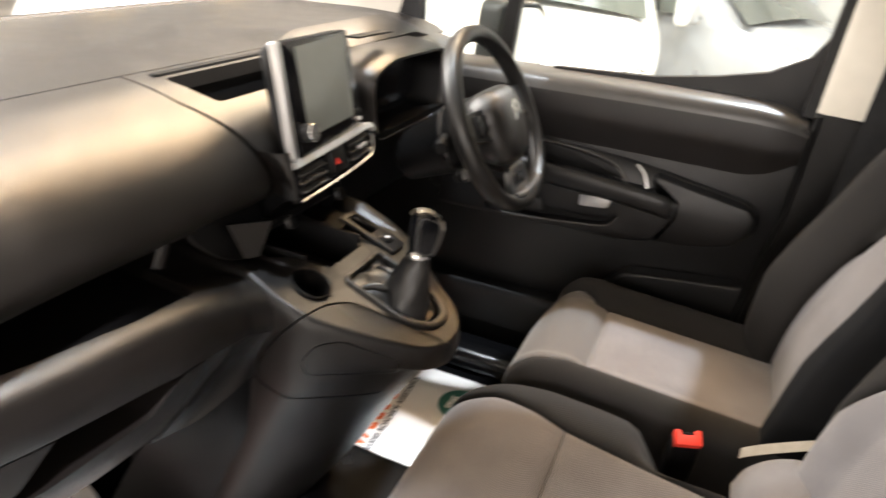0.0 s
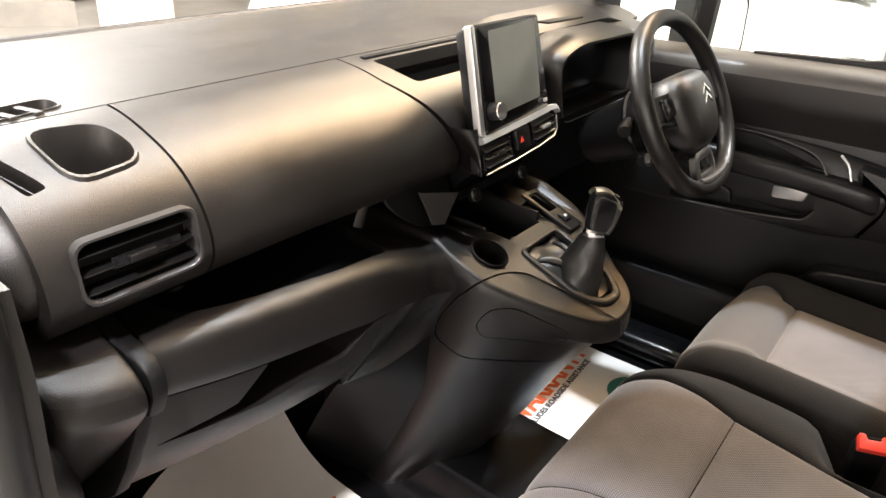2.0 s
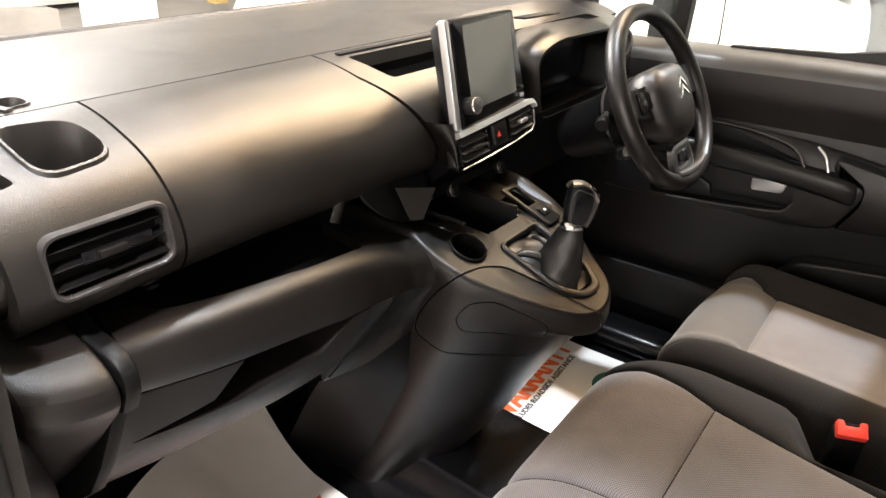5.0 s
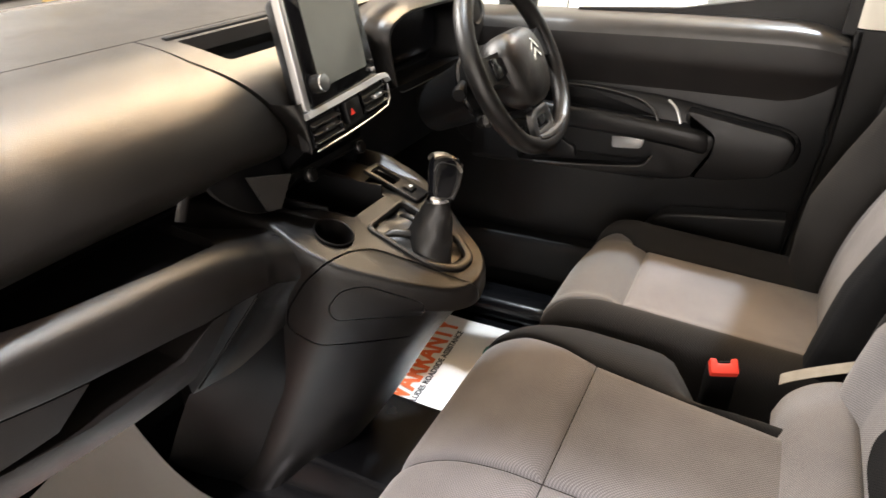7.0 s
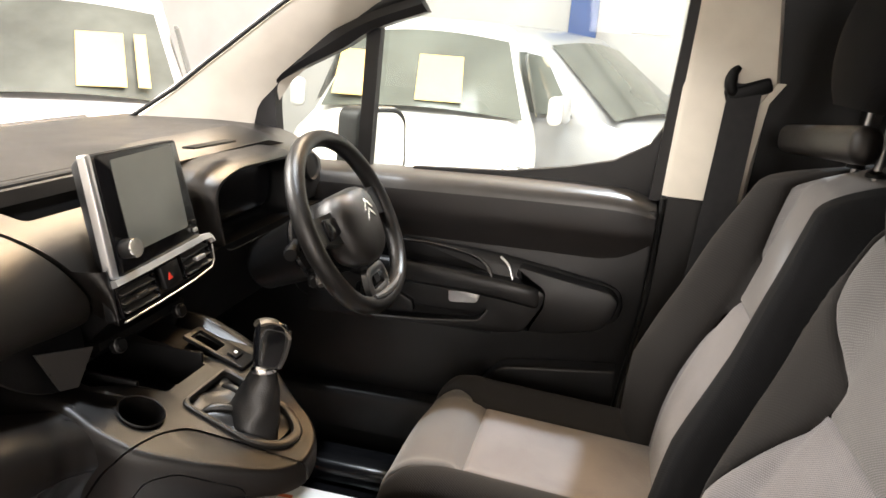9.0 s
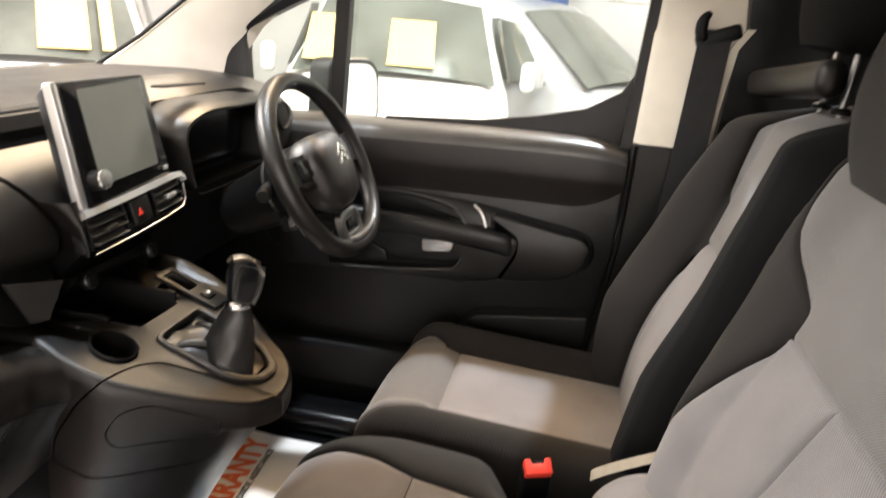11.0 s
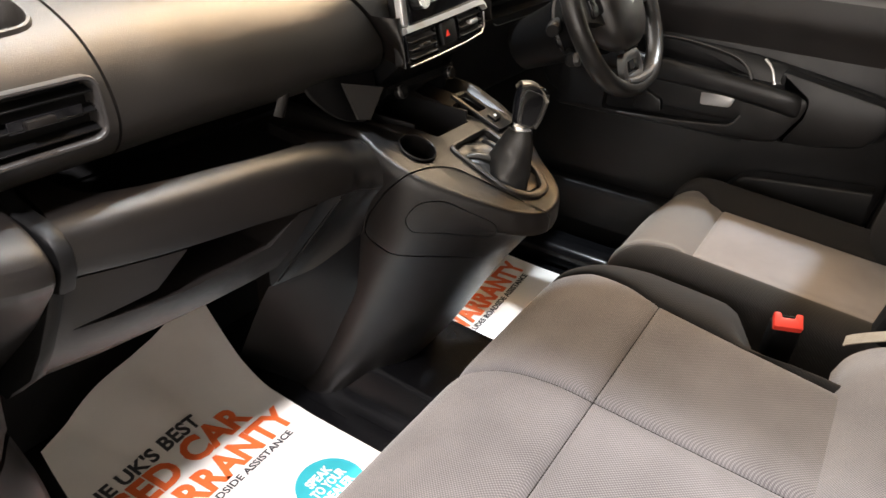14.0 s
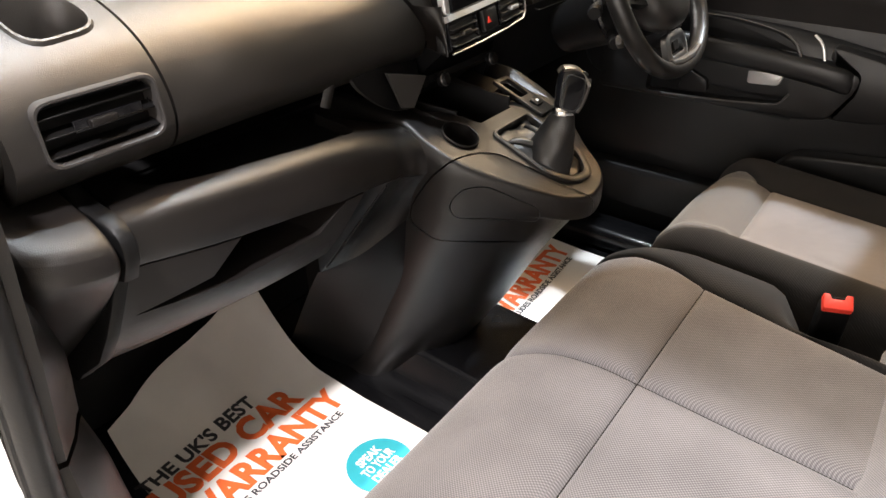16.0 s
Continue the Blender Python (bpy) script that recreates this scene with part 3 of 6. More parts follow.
def lower_row(u):
    x_top, x_low = -0.626 + 0.336 * u, -0.668 + 0.30 * u
    top = lerp([(p.x, p.z) for p in LIP], x_top) - lerp(SHELF_DROP, x_top) - 0.0035
    low = lerp(((0, 0.388), (0.4, 0.388), (0.7, 0.386), (1, 0.392)), u)
    out = []
    for t in (0, 0.25, 0.5, 0.75, 0.95):
        out.append(Vector((x_top + (x_low - x_top) * t, lerp([(p.x, p.y) for p in LIP], x_top) - 0.004 + 0.018 * t + 0.012 * t * t + 0.26 * max(0.0, t - 0.62) ** 2, top + (low - top) * t)))
    return out + [Vector((x_low, 0.26, low)), Vector((x_low, 0.42, low + 0.02)), Vector((x_top, 0.42, top))]


glove = part("lower_glovebox", loft([lower_row(u) for u in np.linspace(0, 1, 24)]), M_LOWER, dashboard, "lower glovebox with an open pocket")
POCKET = [(-0.630, 0.467), (-0.535, 0.478), (-0.487, 0.524), (-0.315, 0.506), (-0.372, 0.466), (-0.50, 0.458)]
cut(glove, loft([[Vector((x, y, z)) for x, z in POCKET] for y in (0.1, 0.38)]))
# black inside the pocket, where shade falls
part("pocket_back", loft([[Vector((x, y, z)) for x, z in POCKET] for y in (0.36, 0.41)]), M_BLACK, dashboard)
# blackened to keep the glovebox end in shade
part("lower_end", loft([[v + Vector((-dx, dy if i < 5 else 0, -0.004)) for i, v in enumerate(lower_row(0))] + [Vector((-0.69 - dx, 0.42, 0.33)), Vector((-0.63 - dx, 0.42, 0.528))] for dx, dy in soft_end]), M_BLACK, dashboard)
# the swept rib that runs from the console down beside the glovebox


FLANK_TOP = [shelf_row(k)[10] + Vector((0, 0, -0.001)) for k in range(42, 65)]
FLANK_LOW = cr([(-0.292, 0.258, 0.326), (-0.266, 0.236, 0.338), (-0.242, 0.212, 0.354), (-0.213, 0.192, 0.376), (-0.186, 0.178, 0.394), (-0.150, 0.172, 0.402)], 22)


def web(u, v):
    k = min(int(u * 22), 21)
    f = u * 22 - k
    a, b_ = FLANK_TOP[k].lerp(FLANK_TOP[k + 1], f), FLANK_LOW[k].lerp(FLANK_LOW[k + 1], f)
    return a.lerp(b_, v) + Vector((0.008, 0.014, 0)) * math.sin(math.pi * v) * math.sin(math.pi * u)


part("knee_web", grid(web, 42, 24, thick=0.0), M_CONS, dashboard)
part("web_groove", tube([web(0.03 + 0.035 * math.sin(3 * t), 0.04 + 0.92 * t) + Vector((0, -0.0005, 0)) for t in np.linspace(0, 1, 16)], 0.0017, 6), M_BLACK, dashboard)
# the slanted cheek between the pocket and the groove
CHEEK = [(-0.306, 0.186, 0.494), (-0.264, 0.176, 0.494), (-0.326, 0.222, 0.400), (-0.350, 0.226, 0.404)]
part("pocket_cheek", grid(lambda u, v: Vector(CHEEK[0]).lerp(Vector(CHEEK[1]), u).lerp(Vector(CHEEK[3]).lerp(Vector(CHEEK[2]), u), v), 8, 12, thick=0.003), M_LOWER, dashboard)
part("cheek_edge", grid(lambda u, v: (Vector(CHEEK[1]).lerp(Vector(CHEEK[2]), v)).lerp(web(0.0, v), u) + Vector((0, 0.003, 0)) * math.sin(math.pi * u), 6, 14), M_BLACK, dashboard)
# the skirt under the flank, down to the floor beside the console; its black carries the shade there
SKIRT = [[p + Vector((0.002, 0.002, -0.001)) for p in FLANK_LOW], cr([(-0.276, 0.286, 0.300), (-0.252, 0.262, 0.302), (-0.226, 0.236, 0.305), (-0.200, 0.212, 0.31), (-0.176, 0.190, 0.32), (-0.156, 0.176, 0.33)], 22),
         cr([(-0.235, 0.37, 0.18), (-0.213, 0.33, 0.18), (-0.190, 0.29, 0.18), (-0.168, 0.25, 0.18), (-0.150, 0.215, 0.18), (-0.138, 0.17, 0.18)], 22),
         cr([(-0.19, 0.48, 0.0), (-0.176, 0.42, 0.0), (-0.165, 0.355, 0.0), (-0.150, 0.29, 0.0), (-0.125, 0.25, 0.0), (-0.10, 0.24, 0.0)], 22)]
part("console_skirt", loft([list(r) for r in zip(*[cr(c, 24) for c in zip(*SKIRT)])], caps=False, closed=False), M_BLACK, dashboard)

# ---- screen, centre vents and controls ----
TILT = axes((0, 0.148, 0.656), (1, 0, 0), (0, 0.26, 1))


def stack(x, y, z=0.0):
    return TILT @ Vector((x, y, z))


screen = part("touchscreen", plate(rounded([(-0.080, 0.048), (0.103, 0.056), (0.101, 0.206), (-0.072, 0.206)], 0.007, 4), TILT @ pose(0, 0, 0.002), 0.026, 0.003), M_GLOSS, dashboard, "black glass touchscreen with a silver side edge")
part("display", plate(rounded([(-0.050, 0.074), (0.078, 0.080), (0.086, 0.200), (-0.046, 0.196)], 0.004, 3), TILT @ pose(0, 0, 0.0032), 0.001), M_SCREEN, screen)
part("silver_edge", plate(rounded([(-0.098, 0.053), (-0.085, 0.048), (-0.076, 0.208), (-0.0875, 0.208)], 0.005, 4), TILT @ pose(0, 0, 0.003), 0.012, 0.003), M_SILVER, screen)
hrows = []
for k, d, dy in ((1.0, -0.006, 0.0), (1.0, -0.016, 0.0), (0.96, -0.030, 0.0), (0.86, -0.042, 0.004)):
    hrows.append([stack(0.004 + (p[0] - 0.004) * k, 0.128 + (p[1] - 0.128) * k + dy, d) for p in rounded([(-0.082, 0.050), (0.103, 0.056), (0.101, 0.207), (-0.074, 0.207)], 0.008, 4)])
part("screen_back", loft(hrows), M_DARK, screen)
KNOB = TILT @ pose(-0.064, 0.083, 0.003)
part("volume_knob", lathe([(0.0125, 0), (0.013, 0.004), (0.0125, 0.016), (0.0115, 0.018)], KNOB, 24), M_DARK, screen, "ribbed black knob with a chrome ring")
part("knob_ring", lathe([(0.0122, 0.0165), (0.0128, 0.0175), (0.0122, 0.0195), (0.0095, 0.0195)], KNOB, 24), M_CHROME, screen)
part("knob_face", lathe([(0.0096, 0.017), (0.0096, 0.0188), (0.004, 0.019)], KNOB, 20), M_DARK, screen)
part("screen_button", boxm(0.010, 0.006, 0.003, 0.001, TILT @ pose(0.091, 0.072, 0.004)), M_SILVER, screen)
part("screen_button", boxm(0.010, 0.006, 0.003, 0.001, TILT @ pose(0.092, 0.084, 0.004)), M_DARK, screen)
# the panel that carries the vents
part("vent_panel", plate(rounded([(-0.104, -0.004), (0.118, -0.004 + 0.012), (0.134, 0.052), (-0.098, 0.050)], [0.006, 0.012, 0.012, 0.004], 4), TILT @ pose(0, 0, -0.006), 0.014, 0.003), M_DARK, dashboard)
part("silver_bar", loft([[stack(x, y, z) for y, z in ((0.050 + s * 0.012, -0.004), (0.050 + s * 0.012, 0.006), (0.0425 + s * 0.012, 0.008), (0.040 + s * 0.012, -0.002))] for x, s in ((-0.099, 0), (-0.03, 0.25), (0.05, 0.6), (0.105, 0.9), (0.122, 0.8), (0.130, 0.2))]), M_SILVER, dashboard, "satin silver bar over the centre vents")
part("lower_chrome", tube([stack(-0.096, -0.005, 0.002), stack(-0.02, -0.002, 0.003), stack(0.06, 0.003, 0.003), stack(0.112, 0.009, 0.002), stack(0.126, 0.018, 0), stack(0.132, 0.04, -0.002)], 0.0013, 8), M_SILVER, dashboard)
air_vent(dashboard, TILT @ pose(-0.056, 0.020, 0.0, 0, 0, 1.5), 0.078, 0.042, 0.004, 3, M_GLOSS, False, 0, 0.003)
air_vent(dashboard, TILT @ pose(0.083, 0.031, 0.0, 0, 0, 4), 0.074, 0.042, 0.006, 3, M_GLOSS, False, 0, 0.003)
for x, y in ((-0.056, 0.02), (0.085, 0.031)):
    part("vent_tab", boxm(0.022, 0.007, 0.010, 0.002, TILT @ pose(x, y, 0.003, 0, 0, 2)), M_DASH if x < 0 else M_SILVER, dashboard)
hz = part("hazard_switch", boxm(0.040, 0.034, 0.010, 0.003, TILT @ pose(0.013, 0.027, 0.0, 0, 0, 3)), M_DARK, dashboard, "hazard switch with a red triangle")
part("triangle", plate([(-0.005, -0.0045), (0.005, -0.0045), (0.0, 0.005)], TILT @ pose(0.006, 0.026, 0.0062, 0, 0, 3), 0.001), M_RED, hz)
part("switch_top", boxm(0.034, 0.010, 0.006, 0.002, TILT @ pose(0.018, 0.052, 0.000, 0, 0, 3)), M_DASH, dashboard)
# side cheek left of the vents, and the body below
def cheek(u, v):
    w = 0.47 + 0.27 * v
    back = dash_at(lid_right(w) + 0.004, SEAM + w * 0.65)
    front = stack(-0.101 + 0.010 * (1 - v), (back.z - 0.656) * 1.033, -0.004)
    mid_ = front.lerp(back, 0.45) + Vector((-0.014, -0.030, 0))
    return front * (1 - u) ** 2 + mid_ * 2 * u * (1 - u) + back * u * u


part("stack_cheek", grid(cheek, 14, 18, thick=0.0), M_SHELF, dashboard)
part("stack_foot", loft([[Vector((x, y, z)) for x, y in ((-0.078 * k, 0.165 + d), (0.12 * k, 0.165 + d), (0.14 * k, 0.30), (-0.088 * k, 0.30))] for k, d, z in ((1, -0.006, 0.66), (0.98, 0.016, 0.64), (0.9, 0.05, 0.61), (0.8, 0.07, 0.57), (0.7, 0.09, 0.55))]), M_BLACK, dashboard)
part("climate_strip", loft([[Vector((x, y, z)) for y, z in ((0.205, 0.602), (0.203, 0.592), (0.212, 0.582), (0.24, 0.58), (0.24, 0.60))] for x in (-0.075, 0.12)]), M_BLACK, dashboard)
for x in (-0.05, 0.092):
    k = part("climate_knob", lathe([(0.0105, 0.0), (0.011, 0.008), (0.0098, 0.013), (0.008, 0.0145)], axes((x, 0.200, 0.590), (1, 0, 0), (0, 0.35, 0.94)), 20), M_BLACK, dashboard)
    part("knob_ring", lathe([(0.0109, 0.0085), (0.0113, 0.0092), (0.0105, 0.0105)], axes((x, 0.200, 0.590), (1, 0, 0), (0, 0.35, 0.94)), 20), M_SATIN, k)
SHELL = cr([(-0.247, 0.222, 0.650), (-0.234, 0.216, 0.624), (-0.200, 0.212, 0.594), (-0.160, 0.212, 0.572), (-0.120, 0.214, 0.560)], 24)
part("knee_shell", grid(lambda u, v: SHELL[int(round(u * 24))].lerp(Vector((-0.13 + 0.05 * u, 0.232, 0.655 - 0.03 * u)), v) + Vector((0, -0.012, 0)) * math.sin(math.pi * v), 24, 10, thick=-0.004), M_BLACK, dashboard)
# a thin paler tube draws the highlight along the shell's edge
part("lip_highlight", tube(SHELL, 0.0026, 8), M_DASH, dashboard)
FACET = [Vector(p) + Vector((-0.012, -0.014, 0.009)) for p in ((-0.182, 0.206, 0.630), (-0.090, 0.204, 0.604), (-0.122, 0.203, 0.562), (-0.149, 0.204, 0.569))]
# lighter plastic than its neighbours, for the light this facet catches
part("lit_shell_facet", grid(lambda u, v: FACET[0].lerp(FACET[1], u).lerp(FACET[3].lerp(FACET[2], u), v), 6, 6, thick=-0.004), M_FRAME, dashboard)

# ---- instrument cluster ----
OPEN = rounded([(0.262, 0.640), (0.560, 0.640), (0.572, 0.745), (0.530, 0.772), (0.300, 0.777), (0.228, 0.756)], [0.03, 0.03, 0.03, 0.04, 0.05, 0.035], 6)
mid_o = sum((Vector(p) for p in OPEN), Vector((0, 0))) / len(OPEN)


def open_row(k, y, lift=0.0):
    return [Vector((mid_o.x + (p.x - mid_o.x) * k, y, mid_o.y + (p.y - mid_o.y) * k + lift)) for p in OPEN]


hood = part("cluster_hood", loft([open_row(1.12, 0.33, 0.010), open_row(1.14, 0.28, 0.010), open_row(1.13, 0.240, 0.008), open_row(1.10, 0.216, 0.005), open_row(1.06, 0.207, 0.003), open_row(1.015, 0.208), open_row(0.99, 0.216)], caps=False), M_DASH, dashboard)
# inside of the hood, black to give the deep shade of the opening
part("hood_funnel", loft([open_row(0.99, 0.2165), open_row(0.95, 0.235), open_row(0.93, 0.30)], caps=False), M_BLACK, dashboard)
part("cluster_face", loft([open_row(0.95, 0.285), open_row(0.95, 0.30)]), M_BLACK, dashboard, "dark instrument cluster in a deep hood")
part("cluster_lens", loft([open_row(0.72, 0.262, 0.01), open_row(0.86, 0.286)]), M_GLOSS, dashboard)
part("needle", tube([(0.29, 0.258, 0.665), (0.305, 0.258, 0.69)], 0.0014, 6), M_CHROME, dashboard)
part("wing_pad", grid(lambda u, v: dash_at(0.16 + 0.58 * u, SEAM + v * 0.12) + Vector((0, 0, hood_rise(0.16 + 0.58 * u, 0.3) * (1 - 0.3 * v))), 30, 10, thick=-0.02), M_DASH, dashboard)
part("hood_slot", rbox(0.275, 0.246, 0.8235, 0.145, 0.024, 0.004, 0.0018, 2, pose(0, 0, 0, -3, 2, 3)), M_BLACK, dashboard)
part("driver_lower_panel", loft([[Vector((x, y, z)) for y, z in ((0.205, 0.655), (0.218, 0.60), (0.25, 0.50), (0.30, 0.46), (0.45, 0.46), (0.45, 0.64), (0.28, 0.64))] for x in (0.135, 0.16, 0.60, 0.69)]), M_BLACK, dashboard)
part("driver_end", loft([[Vector((x, y, z)) for y, z in ((0.225, 0.66), (0.215, 0.70), (0.225, 0.745), (0.26, 0.775), (0.33, 0.785), (0.33, 0.66))] for x in (0.58, 0.66, 0.70)]), M_DASH, dashboard)
sv = part("side_vent", lathe([(0.043, 0), (0.045, 0.006), (0.040, 0.010), (0.034, 0.006)], axes((0.632, 0.222, 0.735), (1, 0.1, 0), (0, 0.2, 1)) @ Matrix.Diagonal((1, 0.75, 1, 1)), 24), M_DARK, dashboard)
part("vent_face", lathe([(0.036, 0.003), (0.036, 0.006), (0.01, 0.007)], axes((0.632, 0.222, 0.735), (1, 0.1, 0), (0, 0.2, 1)) @ Matrix.Diagonal((1, 0.75, 1, 1)), 20), M_BLACK, sv)

# ---- centre console ----
console = thing("centre_console", "dark grey plastic centre console with cup holder", "console")
PLAN = [(-0.150, 0.46), (-0.168, 0.22), (-0.174, 0.135), (-0.166, 0.085), (-0.135, 0.03), (-0.098, -0.02), (-0.066, -0.052), (-0.02, -0.070), (0.03, -0.064), (0.066, -0.042),
        (0.095, 0.0), (0.135, 0.05), (0.165, 0.10), (0.172, 0.15), (0.165, 0.22), (0.150, 0.46)]


def console_top(y):
    return 0.535 + 0.40 * (min(y, 0.2) - 0.122) if y < 0.2 else 0.566


def console_row(k, rear, z0, slope, mixv):
    """A level: the plan drawn in by k, its tip moved forward to rear."""
    out = []
    for x, y in PLAN:
        s = (0.46 - rear) / (0.46 + 0.070)
        y2 = 0.46 - (0.46 - y) * s
        out.append(Vector((x * k, y2, console_top(y) - mixv if z0 is None else max(0.0, z0 + slope * (0.2 - y2)))))
    return out


crow = [console_row(0.05, 0.1, None, 0, -0.001), console_row(0.90, -0.058, None, 0, 0.0), console_row(0.965, -0.067, None, 0, 0.003), console_row(1.0, -0.070, None, 0, 0.014), console_row(1.01, -0.069, None, 0, 0.04),
        console_row(1.0, -0.055, 0.40, 0.12, 0), console_row(0.985, -0.03, 0.345, 0.20, 0), console_row(0.95, 0.02, 0.27, 0.22, 0), console_row(0.92, 0.09, 0.16, 0.15, 0), console_row(0.93, 0.16, 0.06, 0.1, 0), console_row(0.96, 0.20, 0.0, 0, 0)]
crow[0] = [Vector((0.0, p.y * 0.2 + 0.06, console_top(p.y * 0.2 + 0.06))) for p in crow[1]]
cbody = part("console_body", loft([list(r) for r in zip(*[cr(c, 36) for c in zip(*[cr(r, 60) for r in crow[1:]])])]), M_CONS, console)
CUP2 = (-0.105, 0.122)
hole = lathe([(0.026, -0.085), (0.029, 0.05)], axes((CUP2[0], CUP2[1], 0.535), (1, 0, 0), (0, 1, 0.4)), 32)
# opening for the gaiter, and the tray towards the dashboard
BOOT = rounded([(-0.054, 0.100), (0.066, 0.100), (0.060, -0.012), (0.026, -0.048), (-0.018, -0.044), (-0.052, -0.01)], [0.014, 0.014, 0.02, 0.016, 0.016, 0.03], 5)
TOPM = axes((0, 0.122, 0.535), (1, 0, 0), (0, 1, 0.4))


def top_outline(o):
    return [Vector((p[0], (p[1] - 0.122) * 1.077)) for p in o]


boot_cut = plate(top_outline(BOOT), TOPM @ pose(0, 0, 0.03), 0.055)
tray_cut = loft([[Vector((x, y, z)) for x, y in ((-0.068, 0.17), (-0.045, 0.125), (0.05, 0.125), (0.05, 0.40), (-0.10, 0.40), (-0.10, 0.2))] for z in (0.49, 0.7)])
slot_cut = plate(rounded([(0.078, 0.055), (0.112, 0.055), (0.112, -0.005), (0.078, -0.005)], 0.006, 3), TOPM @ pose(0, 0, 0.03), 0.06)
cut(cbody, hole, boot_cut, tray_cut, slot_cut)


def carve(ob, solid_of, gap, name, mat, parent):
    """Splits a piece off ob along an outline, with a fine joint round it. solid_of(grow) gives the solid."""
    b = solid_of(-gap)
    bmesh.ops.recalc_face_normals(b, faces=b.faces)
    me = bpy.data.meshes.new("cutter")
    b.to_mesh(me)
    b.free()
    c = new("cutter", me)
    mod = ob.modifiers.new("cut", "BOOLEAN")
    mod.operation, mod.object, mod.solver = "INTERSECT", c, "EXACT"
    done = bpy.data.meshes.new_from_object(ob.evaluated_get(bpy.context.evaluated_depsgraph_get()))
    ob.modifiers.clear()
    bpy.data.objects.remove(c)
    bpy.data.meshes.remove(me)
    done.set_sharp_from_angle(angle=radians(38))
    done.materials.clear()
    done.materials.append(mat)
    piece = new(name, done)
    piece.parent = parent
    cut(ob, solid_of(0.0))
    return piece


COVER = ((-0.173, 0.172, 0.395), (-0.175, 0.166, 0.430), (-0.176, 0.130, 0.486), (-0.163, 0.099, 0.520), (-0.122, 0.087, 0.5205), (-0.086, 0.068, 0.513), (-0.060, 0.012, 0.490), (-0.046, -0.034, 0.472), (-0.022, -0.076, 0.452), (-0.020, -0.076, 0.405), (-0.075, -0.028, 0.378), (-0.130, 0.056, 0.377), (-0.168, 0.122, 0.375))
INNER = ((-0.170, 0.099, 0.446), (-0.164, 0.080, 0.478), (-0.146, 0.046, 0.487), (-0.098, -0.022, 0.449), (-0.088, -0.017, 0.420), (-0.130, 0.045, 0.424), (-0.165, 0.090, 0.425))
SLANT = Vector((0.80, 0.46, -0.38)).normalized()


def side_solid(outline, x0, x1):
    def solid(grow):
        return loft([[Vector((x, *p)) for p in outline] for x in (x0, x1)])
    return solid


def slant_solid(points, depth):
    """A solid round these points of a side, that runs into it along SLANT."""
    frame_m = axes((0, 0, 0), (0.46, -0.80, 0), SLANT.cross(Vector((0.46, -0.80, 0))))
    flat = [frame_m.inverted() @ Vector(p) for p in points]
    c = sum((Vector((p.x, p.y)) for p in flat), Vector((0, 0))) / len(flat)
    zz = [p.z for p in flat]
    ring2 = rounded([(p.x, p.y) for p in flat], 0.014, 4)

    def solid(grow):
        rows = []
        for z in (-1, 1):
            row = []
            for p in ring2:
                d = p - c
                q = c + d * (1 + grow / d.length)
                row.append(frame_m @ Vector((q.x, q.y, (min(zz) - 0.06) if z < 0 else (max(zz) + depth))))
            rows.append(row)
        return loft(rows)
    return solid


carve(cbody, side_solid([(0.5, 0.36), (0.19, 0.373), (-0.2, 0.375), (-0.2, -0.3), (0.5, -0.3)], -0.5, 0.5), 0.003, "lower_body", M_CONS, console)
side_panel = carve(cbody, slant_solid(COVER, 0.004), 0.0028, "side_cover", M_CONS, console)
carve(side_panel, slant_solid(INNER, 0.004), 0.0018, "inner_cover", M_CONS, console)
part("cup_lip", lathe([(0.0275, -0.02), (0.0282, 0.001), (0.0295, 0.0022), (0.031, 0.0008)], axes((CUP2[0], CUP2[1], 0.535), (1, 0, 0), (0, 1, 0.4)), 32, False), M_CONS, console)
part("cup_well", lathe([(0.0265, -0.07), (0.0265, -0.066), (0.002, -0.065)], axes((CUP2[0], CUP2[1], 0.535), (1, 0, 0), (0, 1, 0.4)), 24), M_BLACK, console)
inner_boot = [Vector((p[0] * 0.86 + 0.0008, p[1] * 0.88 - 0.008)) for p in top_outline(BOOT)]
part("gaiter_frame", ring(top_outline(BOOT), inner_boot, TOPM @ pose(0, 0, 0.0025), 0.012, 0.002), M_DASH, console, "grey frame round the gaiter")
part("tray_floor", rbox(-0.01, 0.26, 0.485, 0.12, 0.28, 0.008, 0.002), M_BLACK, console)
part("tray_side", rbox(-0.06, 0.27, 0.52, 0.006, 0.22, 0.06, 0.002), M_BLACK, console)
part("tray_side", rbox(0.052, 0.26, 0.52, 0.006, 0.26, 0.06, 0.002), M_BLACK, console)
sw = part("switch_panel", plate(rounded([(0.074, 0.062), (0.118, 0.060), (0.122, -0.045), (0.080, -0.045)], 0.005, 3), TOPM @ pose(0, 0, 0.0035), 0.006, 0.0015), M_DARK, console)
cut(sw, plate(rounded([(0.082, 0.052), (0.110, 0.052), (0.110, 0.005), (0.082, 0.005)], 0.004, 3), TOPM @ pose(0, 0, 0.03), 0.06))
part("brake_switch", boxm(0.020, 0.018, 0.006, 0.002, TOPM @ pose(0.099, -0.018, 0.005)), M_BLACK, console)
part("brake_mark", boxm(0.006, 0.005, 0.001, 0, TOPM @ pose(0.099, -0.018, 0.0085)), M_WHITEINK, console)

